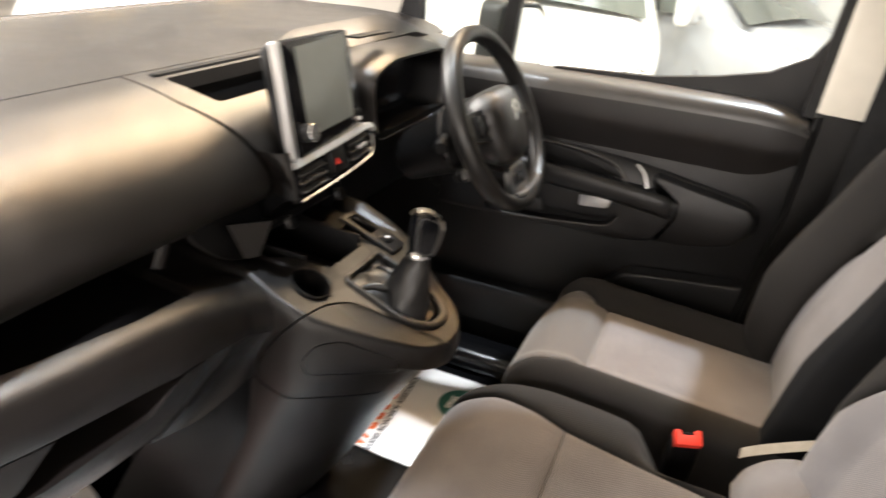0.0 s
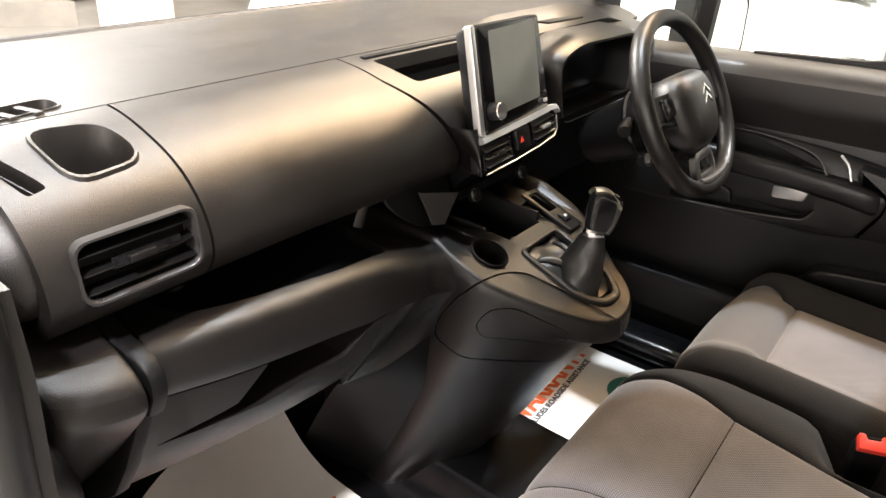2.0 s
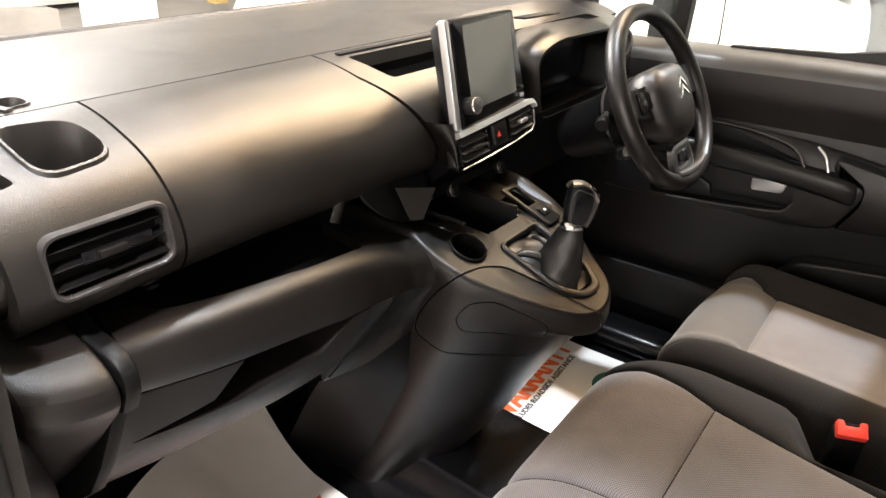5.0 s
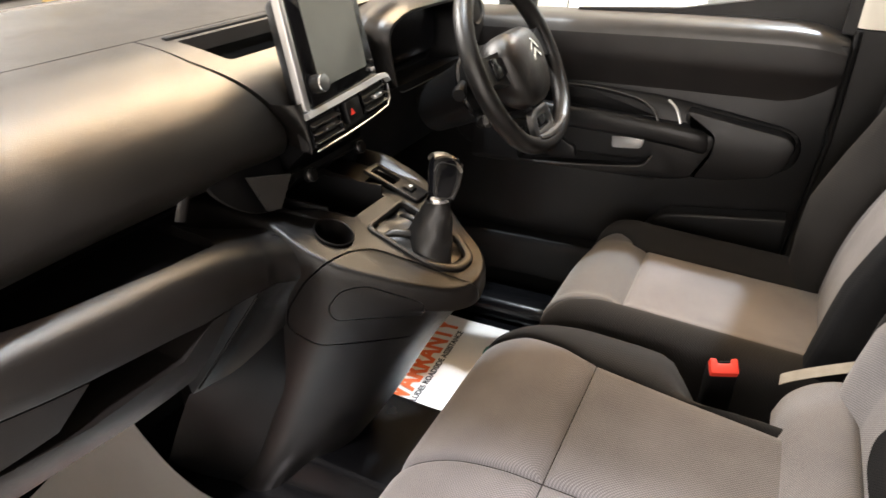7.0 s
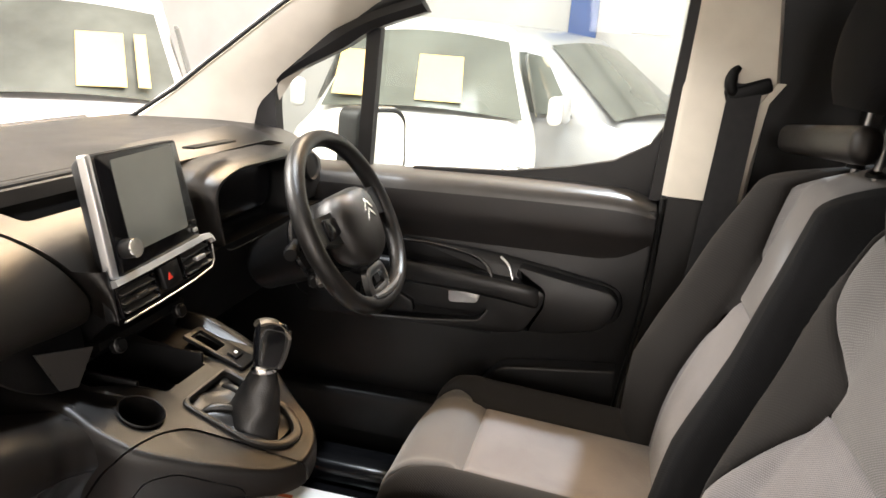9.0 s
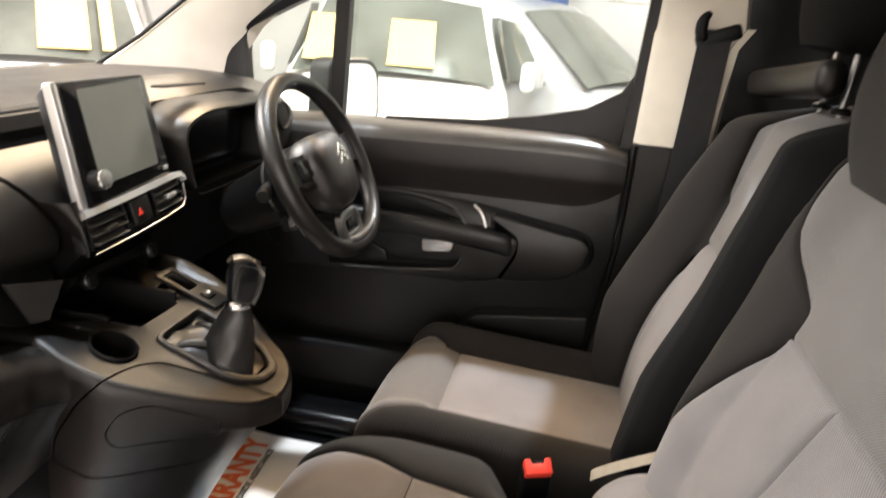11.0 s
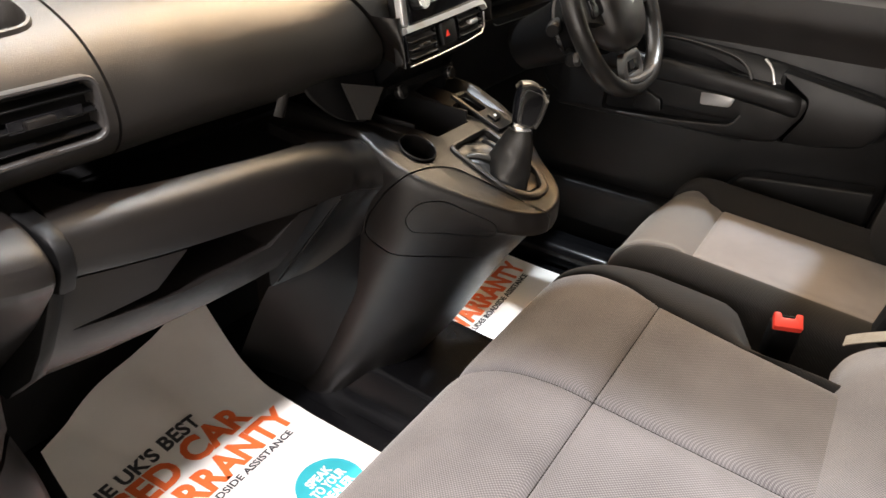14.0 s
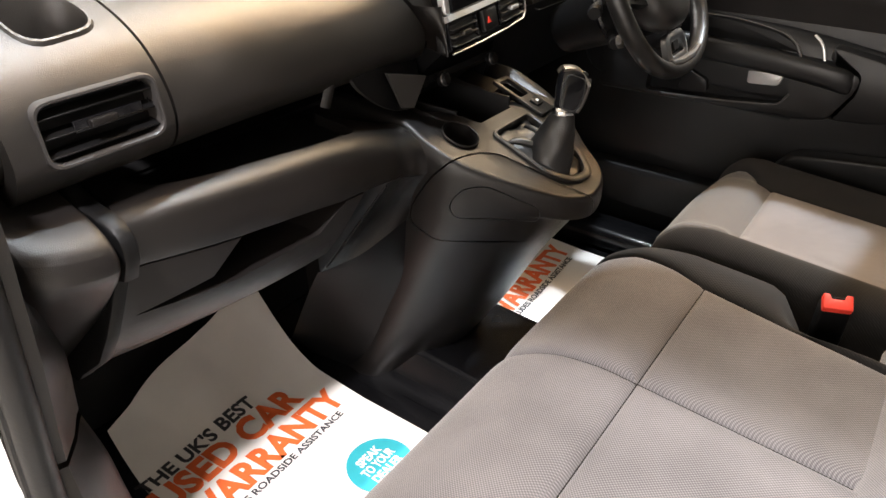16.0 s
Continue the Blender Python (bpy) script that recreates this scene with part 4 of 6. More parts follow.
# ---- gear lever ----
gear = thing("gear_lever", "gear lever with folded leather gaiter and chrome-edged knob", "gear lever")
grows = []
for t in np.linspace(0, 1, 18):
    ctr = Vector((-0.002, 0.024, 0.474)).lerp(Vector((0.018, 0.012, 0.558)), t)
    row = []
    for i in range(48):
        a = 2 * math.pi * i / 48
        k = lerp(((0, 1.08), (0.15, 0.98), (0.35, 0.86), (0.6, 0.70), (0.82, 0.56), (0.94, 0.48), (1, 0.42)), t)
        w = 1 + 0.07 * math.sin(2 * a + 3 * t) * (1 - t) + 0.05 * math.sin(5 * a - 9 * t) * (1 - 0.7 * t) + 0.025 * math.sin(3 * a + 16 * t)
        p = Vector((0.036 * math.cos(a), 0.043 * math.sin(a))) * k * w
        row.append(ctr + Vector((p.x, p.y, 0.4 * p.y * (1 - t))))
    grows.append(row)
part("gaiter", loft(grows), M_LEATHER, gear, "black folded leather gaiter")
for pts in (((-0.040, 0.074, -0.008), (-0.028, 0.066, -0.001), (-0.018, 0.050, 0.004), (-0.010, 0.034, 0.004)), ((0.034, 0.084, -0.008), (0.032, 0.066, -0.002), (0.026, 0.048, 0.002))):
    part("leather_fold", tube(cr([TOPM @ Vector((x, (y - 0.122) * 1.077, z)) for x, y, z in pts], 12), [0.003, 0.004, 0.005, 0.0058, 0.0062, 0.0065, 0.0065, 0.0065, 0.0062, 0.006, 0.0055, 0.005, 0.0045], 12), M_LEATHER, gear)
part("gaiter_base", grid(lambda u, v: TOPM @ Vector((-0.043 + 0.097 * u, -0.160 + 0.130 * v, -0.010 + 0.006 * math.sin(9 * u + 5 * v) * math.sin(7 * v) + 0.010 * math.sin(math.pi * u) * math.sin(math.pi * v))), 20, 20, thick=0.003), M_LEATHER, gear)
KN = axes((0.018, 0.012, 0.556), (0.62, -0.72, -0.25), (0.42, 0.06, 0.90)) @ Matrix.Diagonal((1.05, 1.22, 1.10, 1))
part("collar", lathe([(0.015, -0.004), (0.017, -0.001), (0.017, 0.003), (0.015, 0.006)], KN @ pose(0, 0, 0, -90) @ Matrix.Diagonal((1.1, 0.85, 1, 1)), 24), M_CHROME, gear)
krows = []
for t, w, d, lean in ((0.0, 0.013, 0.011, 0), (0.08, 0.016, 0.013, 0), (0.3, 0.0185, 0.0145, 0), (0.6, 0.0215, 0.016, 0.001), (0.82, 0.022, 0.016, 0.002), (0.94, 0.020, 0.0145, 0.003), (1.0, 0.015, 0.011, 0.003)):
    krows.append([KN @ Vector((lean + w * math.copysign(abs(math.cos(a)) ** 0.75, math.cos(a)), 0.002 + 0.056 * t, d * math.copysign(abs(math.sin(a)) ** 0.75, math.sin(a)))) for a in [2 * math.pi * k / 28 for k in range(28)]])
part("knob", loft([krows[0], *[list(r) for r in zip(*[cr(c, 18) for c in zip(*krows)])][1:]]), M_GLOSS, gear)
face_o = rounded([(-0.012, 0.006), (0.011, 0.006), (0.017, 0.030), (0.016, 0.046), (-0.012, 0.048), (-0.015, 0.030)], 0.007, 4)
part("knob_inset", plate(face_o, KN @ pose(0, 0, 0.0165), 0.004, 0.001), M_GLOSS, gear)
part("knob_rim", ring([Vector((p.x * 1.10, 0.028 + (p.y - 0.028) * 1.08)) for p in face_o], face_o, KN @ pose(0, 0, 0.0162), 0.005, 0.0008), M_SATIN, gear)
part("knob_cap", grid(lambda u, v: KN @ Vector((-0.020 + 0.046 * u, 0.0555 + 0.0075 * math.sin(math.pi * (0.15 + 0.80 * u)) - 0.010 * u ** 3 - 0.006 * (2 * v - 1) ** 2, -0.0155 + 0.031 * v)), 18, 12, thick=-0.005), M_CAP, gear, "top of the knob, warm sheen in its tan-grey colour")
part("knob_spine", tube(cr([KN @ Vector(p) for p in ((0.024, 0.050, 0.004), (0.0245, 0.036, 0.006), (0.0215, 0.018, 0.006), (0.017, 0.006, 0.004))], 14), 0.0042, 10), M_SATIN, gear)


# ---- steering wheel ----
WHEEL = axes((0.37, 0.02, 0.694), (1, 0, 0), (0, 0.158, 0.292))
wheel = thing("steering_wheel", "black leather flat-bottomed steering wheel", "steering wheel")


def wp(x, y, z=0.0):
    return WHEEL @ Vector((x, y, z))


def rim_xy(a):
    x, y = 0.176 * math.copysign(abs(math.cos(a)) ** 0.92, math.cos(a)), 0.162 * math.sin(a)
    if y < -0.112:
        y = -0.112 + (y + 0.112) * 0.85
        x *= 1.0
    return x, y


rows = []
for k in range(72):
    a = 2 * math.pi * k / 72
    x, y = rim_xy(a)
    c, d, n = wp(x, y), (wp(x, y) - wp(0, 0)).normalized(), WHEEL.to_3x3() @ Vector((0, 0, 1))
    rows.append([c + d * 0.0155 * math.cos(b) + n * 0.0175 * math.sin(b) for b in [2 * math.pi * j / 14 for j in range(14)]])
part("rim", loft(rows + [rows[0]], caps=False), M_LEATHER, wheel)
airbag = rounded([(-0.070, -0.058), (-0.034, -0.084), (0.034, -0.084), (0.070, -0.058), (0.084, 0.020), (0.056, 0.056), (-0.056, 0.056), (-0.084, 0.020)], 0.026, 5)
hub = part("airbag_cover", loft([[wp(p[0] * k, 0.002 + p[1] * k, z) for p in airbag] for k, z in ((0.86, -0.035), (1.0, -0.015), (1.02, 0.004), (0.98, 0.016), (0.88, 0.026), (0.66, 0.034), (0.35, 0.038), (0.1, 0.039))]), M_DASH, wheel)
for dy in (-0.010, 0.006):
    part("chevron", plate([(-0.018, dy - 0.006), (0, dy + 0.010), (0.018, dy - 0.006), (0.018, dy - 0.013), (0, dy + 0.003), (-0.018, dy - 0.013)], WHEEL @ pose(0.004, 0.014, 0.0405), 0.004, 0.0006, 1), M_CHROME, hub, "chrome chevron emblem")
for s in (-1, 1):
    sp = part("spoke", loft([[wp(s * x, y0, z), wp(s * x, y1, z), wp(s * x, y1, z - 0.022), wp(s * x, y0, z - 0.022)] for x, y0, y1, z in ((0.05, -0.035, 0.035, 0.008), (0.09, -0.022, 0.034, 0.004), (0.13, -0.012, 0.036, 0.002), (0.170, -0.018, 0.045, 0.004))]), M_DARK, wheel)
    part("button_pad", plate(rounded([(-0.022, -0.020), (0.022, -0.014), (0.022, 0.016), (-0.022, 0.022)], 0.009, 4), WHEEL @ pose(s * 0.098, 0.008, 0.010, 0, s * 4, 0) @ Matrix.Diagonal((s * -1.0, 1, 1, 1)), 0.010, 0.003), M_GLOSS, sp)
for s in (-1, 1):
    part("lower_spoke", loft([[wp(s * x0, y, z), wp(s * x1, y, z), wp(s * x1, y, z - 0.012), wp(s * x0, y, z - 0.012)] for y, x0, x1, z in ((-0.058, 0.010, 0.034, 0.010), (-0.086, 0.016, 0.036, 0.006))]), M_DARK, wheel)
loop_o = rounded([(-0.040, -0.088), (0.040, -0.088), (0.050, -0.118), (0.046, -0.146), (-0.046, -0.146), (-0.050, -0.118)], 0.014, 4)
loop_i = [Vector((p.x * 0.62, -0.117 + (p.y + 0.117) * 0.42)) for p in loop_o]
part("lower_loop", ring(loop_o, loop_i, WHEEL @ pose(0, 0, 0.016, 6, 0, 0), 0.014, 0.003), M_STEEL, wheel, "satin silver loop of the lower spoke")
part("lower_rim_trim", tube([wp(x, y, 0.013) for x, y in ((-0.07, -0.134), (-0.035, -0.140), (0.0, -0.141), (0.035, -0.140), (0.07, -0.134))], [0.005, 0.007, 0.007, 0.007, 0.005], 8), M_SATIN, wheel)
part("lower_bridge", loft([[wp(s * 0.012, y, z) for s in (-1, 1)] + [wp(s * 0.012, y, z - 0.02) for s in (1, -1)] for y, z in ((-0.06, 0.004), (-0.12, 0.0))]), M_BLACK, wheel)
# column shroud and stalks
column = thing("steering_column", "black plastic steering column shroud with stalks", "steering column")
part("shroud", loft([[wp(w * math.cos(a), -0.012 + h * math.sin(a), z) for a in [2 * math.pi * i / 28 for i in range(28)]] for z, w, h in ((-0.030, 0.066, 0.056), (-0.036, 0.078, 0.068), (-0.085, 0.080, 0.068), (-0.12, 0.072, 0.058), (-0.20, 0.062, 0.048))]), M_BLACK, column)
part("shroud_ring", loft([[wp(w * math.cos(a), -0.012 + h * math.sin(a), z) for a in [2 * math.pi * i / 28 for i in range(28)]] for z, w, h in ((-0.084, 0.081, 0.069), (-0.089, 0.083, 0.071), (-0.094, 0.081, 0.069))], caps=False), M_GLOSS, column)
st = part("stalk", tube(cr([wp(-0.06, 0.010, -0.085), wp(-0.10, 0.004, -0.075), wp(-0.135, -0.004, -0.066)], 8), [0.008, 0.008, 0.008, 0.009, 0.009, 0.010, 0.012, 0.013, 0.011], 12), M_BLACK, column)
part("stalk_ring", tube([wp(-0.112, 0.001, -0.072), wp(-0.116, 0.0, -0.071)], 0.0125, 12), M_DARK, st)
st = part("stalk", tube(cr([wp(-0.055, -0.045, -0.085), wp(-0.085, -0.058, -0.072), wp(-0.108, -0.066, -0.060)], 8), [0.008] * 5 + [0.010, 0.012, 0.013, 0.010], 12), M_BLACK, column)
part("stalk_end", boxm(0.022, 0.020, 0.012, 0.004, WHEEL @ pose(-0.106, -0.066, -0.052, 0, 20, -30)), M_SATIN, st)

# ---- seats ----


def patch(parent, name, mat, surf, u0, u1, v0, v1, nu=24, nv=24, groove=0.013, reach=0.021, sides="lrbt", label=""):
    """A cloth panel: a piece of surf(u, v), with its edges drawn in at the seams. u0, u1 may follow v."""
    f0 = u0 if callable(u0) else (lambda v: u0)
    f1 = u1 if callable(u1) else (lambda v: u1)

    def at(a, b):
        v = v0 + (v1 - v0) * b
        return surf(f0(v) + (f1(v) - f0(v)) * a, v)

    wide = (at(1, 0.5) - at(0, 0.5)).length
    tall = sum((at(0.5, (i + 1) / 12) - at(0.5, i / 12)).length for i in range(12))

    def bunch(t):
        return t - 0.125 * math.sin(2 * math.pi * t)

    def fn(a, b):
        a, b = bunch(a), bunch(b)
        e = 0.003
        p = at(a, b)
        n = (at(min(1, a + e), b) - at(max(0, a - e), b)).cross(at(a, min(1, b + e)) - at(a, max(0, b - e)))
        n = n.normalized() if n.length > 1e-12 else Vector((0, 0, 1))
        ds = [d for s, d in (("l", a * wide), ("r", (1 - a) * wide), ("b", b * tall), ("t", (1 - b) * tall)) if s in sides]
        d = min(ds) if ds else 1
        return p - n * groove * math.exp(-2.4 * d / reach) * orient

    # the way the surface faces: up or towards the front
    m = (at(0.51, 0.5) - at(0.49, 0.5)).cross(at(0.5, 0.51) - at(0.5, 0.49))
    orient = 1.0 if m.z + m.y > 0 else -1.0
    return part(name, grid(fn, nu, nv, thick=0.0), mat, parent, label, 80)


def seat_surface(x0, x1, front, top, line, edge=0.07, fall=0.05, crown=0.0, saddle=0.0):
    """A cushion as a function of x and of v along its section."""
    rnd = cr(line, 80)

    def surf(x, v):
        s = max(0, min(1, v)) * 80
        k = min(int(s), 79)
        p = rnd[k].lerp(rnd[k + 1], s - k)
        d = min(x - x0, x1 - x)
        q = max(0.0, 1 - d / edge)
        drop = fall * q ** 2.2 + (0.12 * max(0.0, 1 - d / 0.016) ** 2)
        sad = saddle * max(0.0, 1 - abs((x - (x0 + x1) / 2) / ((x1 - x0) / 2 - edge)) ** 2) if abs(x - (x0 + x1) / 2) < (x1 - x0) / 2 - edge else 0.0
        back = 0.03 * q ** 2 * max(0.0, 1 - v / 0.45)
        return Vector((x, p[0] - back, max(0.06, p[1] - drop - sad)))
    return surf


CUSH = [(-0.100, 0.10), (-0.062, 0.16), (-0.043, 0.225), (-0.066, 0.290), (-0.126, 0.331), (-0.195, 0.346), (-0.257, 0.345), (-0.37, 0.338), (-0.49, 0.330), (-0.62, 0.318)]
V_SEAM = 6 / 9
bench = thing("passenger_bench", "light grey woven cloth passenger bench with dark side bolster", "seat")
BS = seat_surface(-0.665, 0.135, 0, 0, CUSH, 0.075, 0.035)


def bolster_line(v):
    return lerp(((0, 0.075), (0.45, 0.062), (V_SEAM, 0.018), (0.8, 0.0), (1, -0.02)), v)


patch(bench, "front_panel", M_LIGHTF, BS, -0.663, -0.2475, 0.0, V_SEAM, 60, 60, sides="rt")
patch(bench, "front_panel", M_LIGHTF, BS, -0.2475, bolster_line, 0.0, V_SEAM, 54, 60, sides="lrt")
patch(bench, "seat_panel", M_LIGHTF, BS, -0.663, -0.2475, V_SEAM, 1.0, 60, 50, sides="rb")
patch(bench, "seat_panel", M_LIGHTF, BS, -0.2475, bolster_line, V_SEAM, 1.0, 54, 50, sides="lrb")


def BL(x, v):
    """The bolster, sunk beside the buckle."""
    p = BS(x, v)
    a = max(0.0, min(1.0, (x - 0.0) / 0.05)) * max(0.0, min(1.0, (-0.355 - p.y) / 0.06))
    return p - Vector((0, 0, 0.07 * a))


patch(bench, "bolster", M_DARKF, BL, bolster_line, lambda v: lerp(((0, 0.133), (0.58, 0.133), (0.68, 0.122), (0.76, 0.092), (0.82, 0.058), (0.9, 0.040), (1, 0.030)), v), 0.0, 1.0, 20, 80, sides="l", label="dark knitted side bolster")
part("seam", tube([BS(-0.66 + (bolster_line(V_SEAM) + 0.66) * t, V_SEAM) - Vector((0, 0, 0.0122)) for t in np.linspace(0, 1, 60)], 0.0014, 6), M_DARKF, bench)
part("seam", tube([BS(-0.2475, v) - Vector((0, 0.0122 * max(0.0, 1 - v / 0.4), 0.0122 * min(1.0, v / 0.4))) for v in np.linspace(0.12, 0.99, 70)], 0.0014, 6), M_DARKF, bench)
part("seat_base", loft([[Vector((x, y, z)) for y, z in ((-0.14, 0.03), (-0.13, 0.13), (-0.54, 0.16), (-0.56, 0.03))] for x in (-0.63, 0.11)]), M_BLACK, bench)


NARROW = ((0, 0.90), (0.15, 0.98), (0.45, 1.0), (0.75, 0.86), (0.92, 0.70), (1.0, 0.58))
SQUARE = ((0, 0.92), (0.15, 0.98), (0.45, 1.02), (0.75, 1.06), (0.88, 1.02), (0.95, 0.93), (1.0, 0.78))


def back_surface(x0, x1, base, top, slope, edge, bulge, widths=NARROW, near=1.0):
    """A backrest as a function of x and of v up its height."""
    (y0, z0), (y1, z1) = base, top

    def surf(x, v):
        c, h = (x0 + x1) / 2, (x1 - x0) / 2
        half = h * lerp(widths, v)
        xx = c + (x - c) / h * half
        q = max(0.0, 1 - (h - abs(x - c)) / edge)
        fwd = bulge * (near if x < c else 1.0) * math.sin(min(1, q * 1.3) * math.pi * 0.62) * lerp(((0, 0.6), (0.3, 1.0), (0.7, 0.8), (0.9, 0.6), (1, 0.2)), v)
        roll = (0.06 + 1.0 * bulge) * max(0.0, 1 - (h - abs(x - c)) / 0.022) ** 2
        lumb = 0.022 * math.sin(math.pi * min(1, v / 0.55)) * (1 - q)
        top_roll = 0.10 * max(0.0, (v - 0.90) / 0.10) ** 2
        y = y0 + (y1 - y0) * v + fwd + lumb - roll - top_roll
        z = z0 + (z1 - z0) * v - 0.02 * max(0.0, (v - 0.92) / 0.08) * (abs(x - c) / h) ** 2
        return Vector((xx, y, z))
    return surf


BB = back_surface(-0.63, 0.115, (-0.598, 0.29), (-0.782, 0.905), 0, 0.11, 0.045, SQUARE)


def back_seam(v):
    return lerp(((0, 0.108), (0.18, 0.102), (0.30, 0.080), (0.40, 0.045), (0.52, 0.010), (0.62, 0.0), (0.68, 0.025), (0.76, 0.072), (0.82, 0.092), (1.0, 0.09)), v)


FOLD = cr([(-0.508, 0.292), (-0.520, 0.326), (-0.545, 0.353), (-0.578, 0.369), (-0.600, 0.366), (-0.62, 0.345)], 40)


def fold_surface(x, v):
    p = FOLD[min(int(v * 40), 39)].lerp(FOLD[min(int(v * 40) + 1, 40)], v * 40 - min(int(v * 40), 39))
    q = max(0.0, 1 - (0.118 - x) / 0.05)
    return Vector((x, p[0] - 0.012 * q * q, p[1] - 0.03 * q * q))


patch(bench, "lumbar_roll", M_LIGHTF, fold_surface, -0.61, 0.112, 0.0, 1.0, 40, 24, sides="t")


def near_edge(v):
    return lerp(((0, -0.215), (0.187, -0.187), (0.36, -0.161), (0.6, -0.155), (1, -0.16)), v)


def BN(x, v):
    return BB(x, v) + Vector((0, 0.010 * lerp(((0, 1), (0.28, 1), (0.42, 0), (1, 0)), v), 0))


patch(bench, "lumbar_panel", M_LIGHTF, BN, -0.56, near_edge, 0.0, 0.56, 50, 50, sides="rt")
patch(bench, "lumbar_panel", M_LIGHTF, BB, near_edge, back_seam, 0.0, 0.56, 40, 50, sides="lrt")
patch(bench, "shoulder_panel", M_MIDF, BB, -0.56, back_seam, 0.56, 1.0, 40, 30, sides="rb")
patch(bench, "side_bolster", M_DARKF, BB, back_seam, 0.115, 0.0, 1.0, 18, 50, sides="l", label="dark knitted backrest bolster")
patch(bench, "side_bolster", M_DARKF, BB, -0.63, -0.56, 0.0, 1.0, 10, 40, sides="r")
part("back_shell", loft([[Vector((-0.60 * k - 0.02, -0.65 - dy, z)), Vector((0.10 * k, -0.65 - dy, z)), Vector((0.09 * k, -0.70 - dy, z)), Vector((-0.60 * k, -0.70 - dy, z))] for z, dy, k in ((0.15, -0.05, 1), (0.5, 0.05, 1), (0.75, 0.14, 0.85), (0.87, 0.19, 0.6))]), M_BLACKF, bench)


def headrest(parent, x, y, z, w=0.26, h=0.19, mat=M_BLACKF):
    m = axes((x, y, z), (1, 0, 0), (0, -0.15, 1))
    rows = []
    for t in np.linspace(0, 1, 11):
        k = math.sin(math.pi * (0.12 + 0.76 * t)) ** 0.45
        hh = -h / 2 + h * t
        rows.append([m @ Vector((w / 2 * k * math.copysign(abs(math.cos(a)) ** 0.6, math.cos(a)), hh, -0.055 * k * math.copysign(abs(math.sin(a)) ** 0.7, math.sin(a)))) for a in [2 * math.pi * i / 28 for i in range(28)]])
    return part("headrest", loft(rows), mat, parent, "dark cloth headrest")


headrest(bench, -0.115, -0.75, 0.945, 0.27, 0.22, M_DARKF)
# the hand hole at the foot of the bench backrest
HOLE = rounded([(-0.100, 0.381), (-0.076, 0.402), (-0.090, 0.446), (-0.122, 0.482), (-0.160, 0.512), (-0.190, 0.50), (-0.215, 0.40), (-0.16, 0.380)], 0.02, 5)


def hole_row(k, lift):
    out = []
    for p in HOLE:
        x, z = -0.145 + (p.x + 0.145) * k, 0.445 + (p.y - 0.445) * k
        v = (z - 0.29) / 0.615
        out.append(Vector((x, BB(x, v).y + lift, z)))
    return out


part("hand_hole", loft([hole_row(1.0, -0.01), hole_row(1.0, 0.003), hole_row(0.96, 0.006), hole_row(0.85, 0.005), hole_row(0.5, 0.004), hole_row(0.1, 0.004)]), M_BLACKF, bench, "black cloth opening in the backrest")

DC = [(-0.150, 0.12), (-0.115, 0.17), (-0.100, 0.225), (-0.112, 0.278), (-0.150, 0.312), (-0.20, 0.322), (-0.245, 0.319), (-0.37, 0.312), (-0.48, 0.306), (-0.60, 0.30)]
dseat = thing("driver_seat", "grey woven cloth driver seat with dark bolsters", "seat")
DS0 = seat_surface(0.150, 0.600, 0, 0, DC, 0.095, 0.030, 0, -0.0)


def DS(x, v):
    """The cushion, its two bolsters standing a little proud."""
    d = min(x - 0.150, 0.600 - x)
    k = math.sin(math.pi * max(0.0, min(1.0, (0.105 - d) / 0.10))) ** 1.3 if d < 0.105 else 0.0
    c = max(0.0, (x - 0.36) / 0.24)
    n = max(0.0, (0.25 - x) / 0.10)
    return DS0(x, v) + Vector((0, -(0.075 * c * c + 0.012 * n * n) * max(0.0, 1 - v / 0.62), (0.030 if x > 0.4 else 0.016) * k * min(1.0, v / 0.45)))


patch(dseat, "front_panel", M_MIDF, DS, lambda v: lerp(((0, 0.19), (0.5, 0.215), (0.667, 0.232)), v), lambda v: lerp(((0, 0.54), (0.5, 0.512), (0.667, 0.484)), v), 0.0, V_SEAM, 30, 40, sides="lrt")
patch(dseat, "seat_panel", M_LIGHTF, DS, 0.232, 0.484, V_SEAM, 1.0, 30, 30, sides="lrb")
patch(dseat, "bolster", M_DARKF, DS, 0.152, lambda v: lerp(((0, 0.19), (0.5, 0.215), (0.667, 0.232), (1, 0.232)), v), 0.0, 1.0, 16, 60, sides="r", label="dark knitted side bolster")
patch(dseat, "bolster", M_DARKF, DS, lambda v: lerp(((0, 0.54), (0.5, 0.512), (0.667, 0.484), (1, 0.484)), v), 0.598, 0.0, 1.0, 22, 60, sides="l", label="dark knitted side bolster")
part("seat_base", loft([[Vector((x, y, z)) for y, z in ((-0.16, 0.03), (-0.15, 0.13), (-0.54, 0.16), (-0.56, 0.03))] for x in (0.17, 0.56)]), M_BLACK, dseat)
DB = back_surface(0.150, 0.590, (-0.565, 0.28), (-0.750, 0.89), 0, 0.12, 0.095, NARROW, 0.45)


def ds_l(v):
    return lerp(((0, 0.215), (0.5, 0.225), (0.6, 0.232), (1, 0.245)), v)


def ds_r(v):
    return lerp(((0, 0.475), (0.5, 0.47), (0.6, 0.465), (1, 0.49)), v)


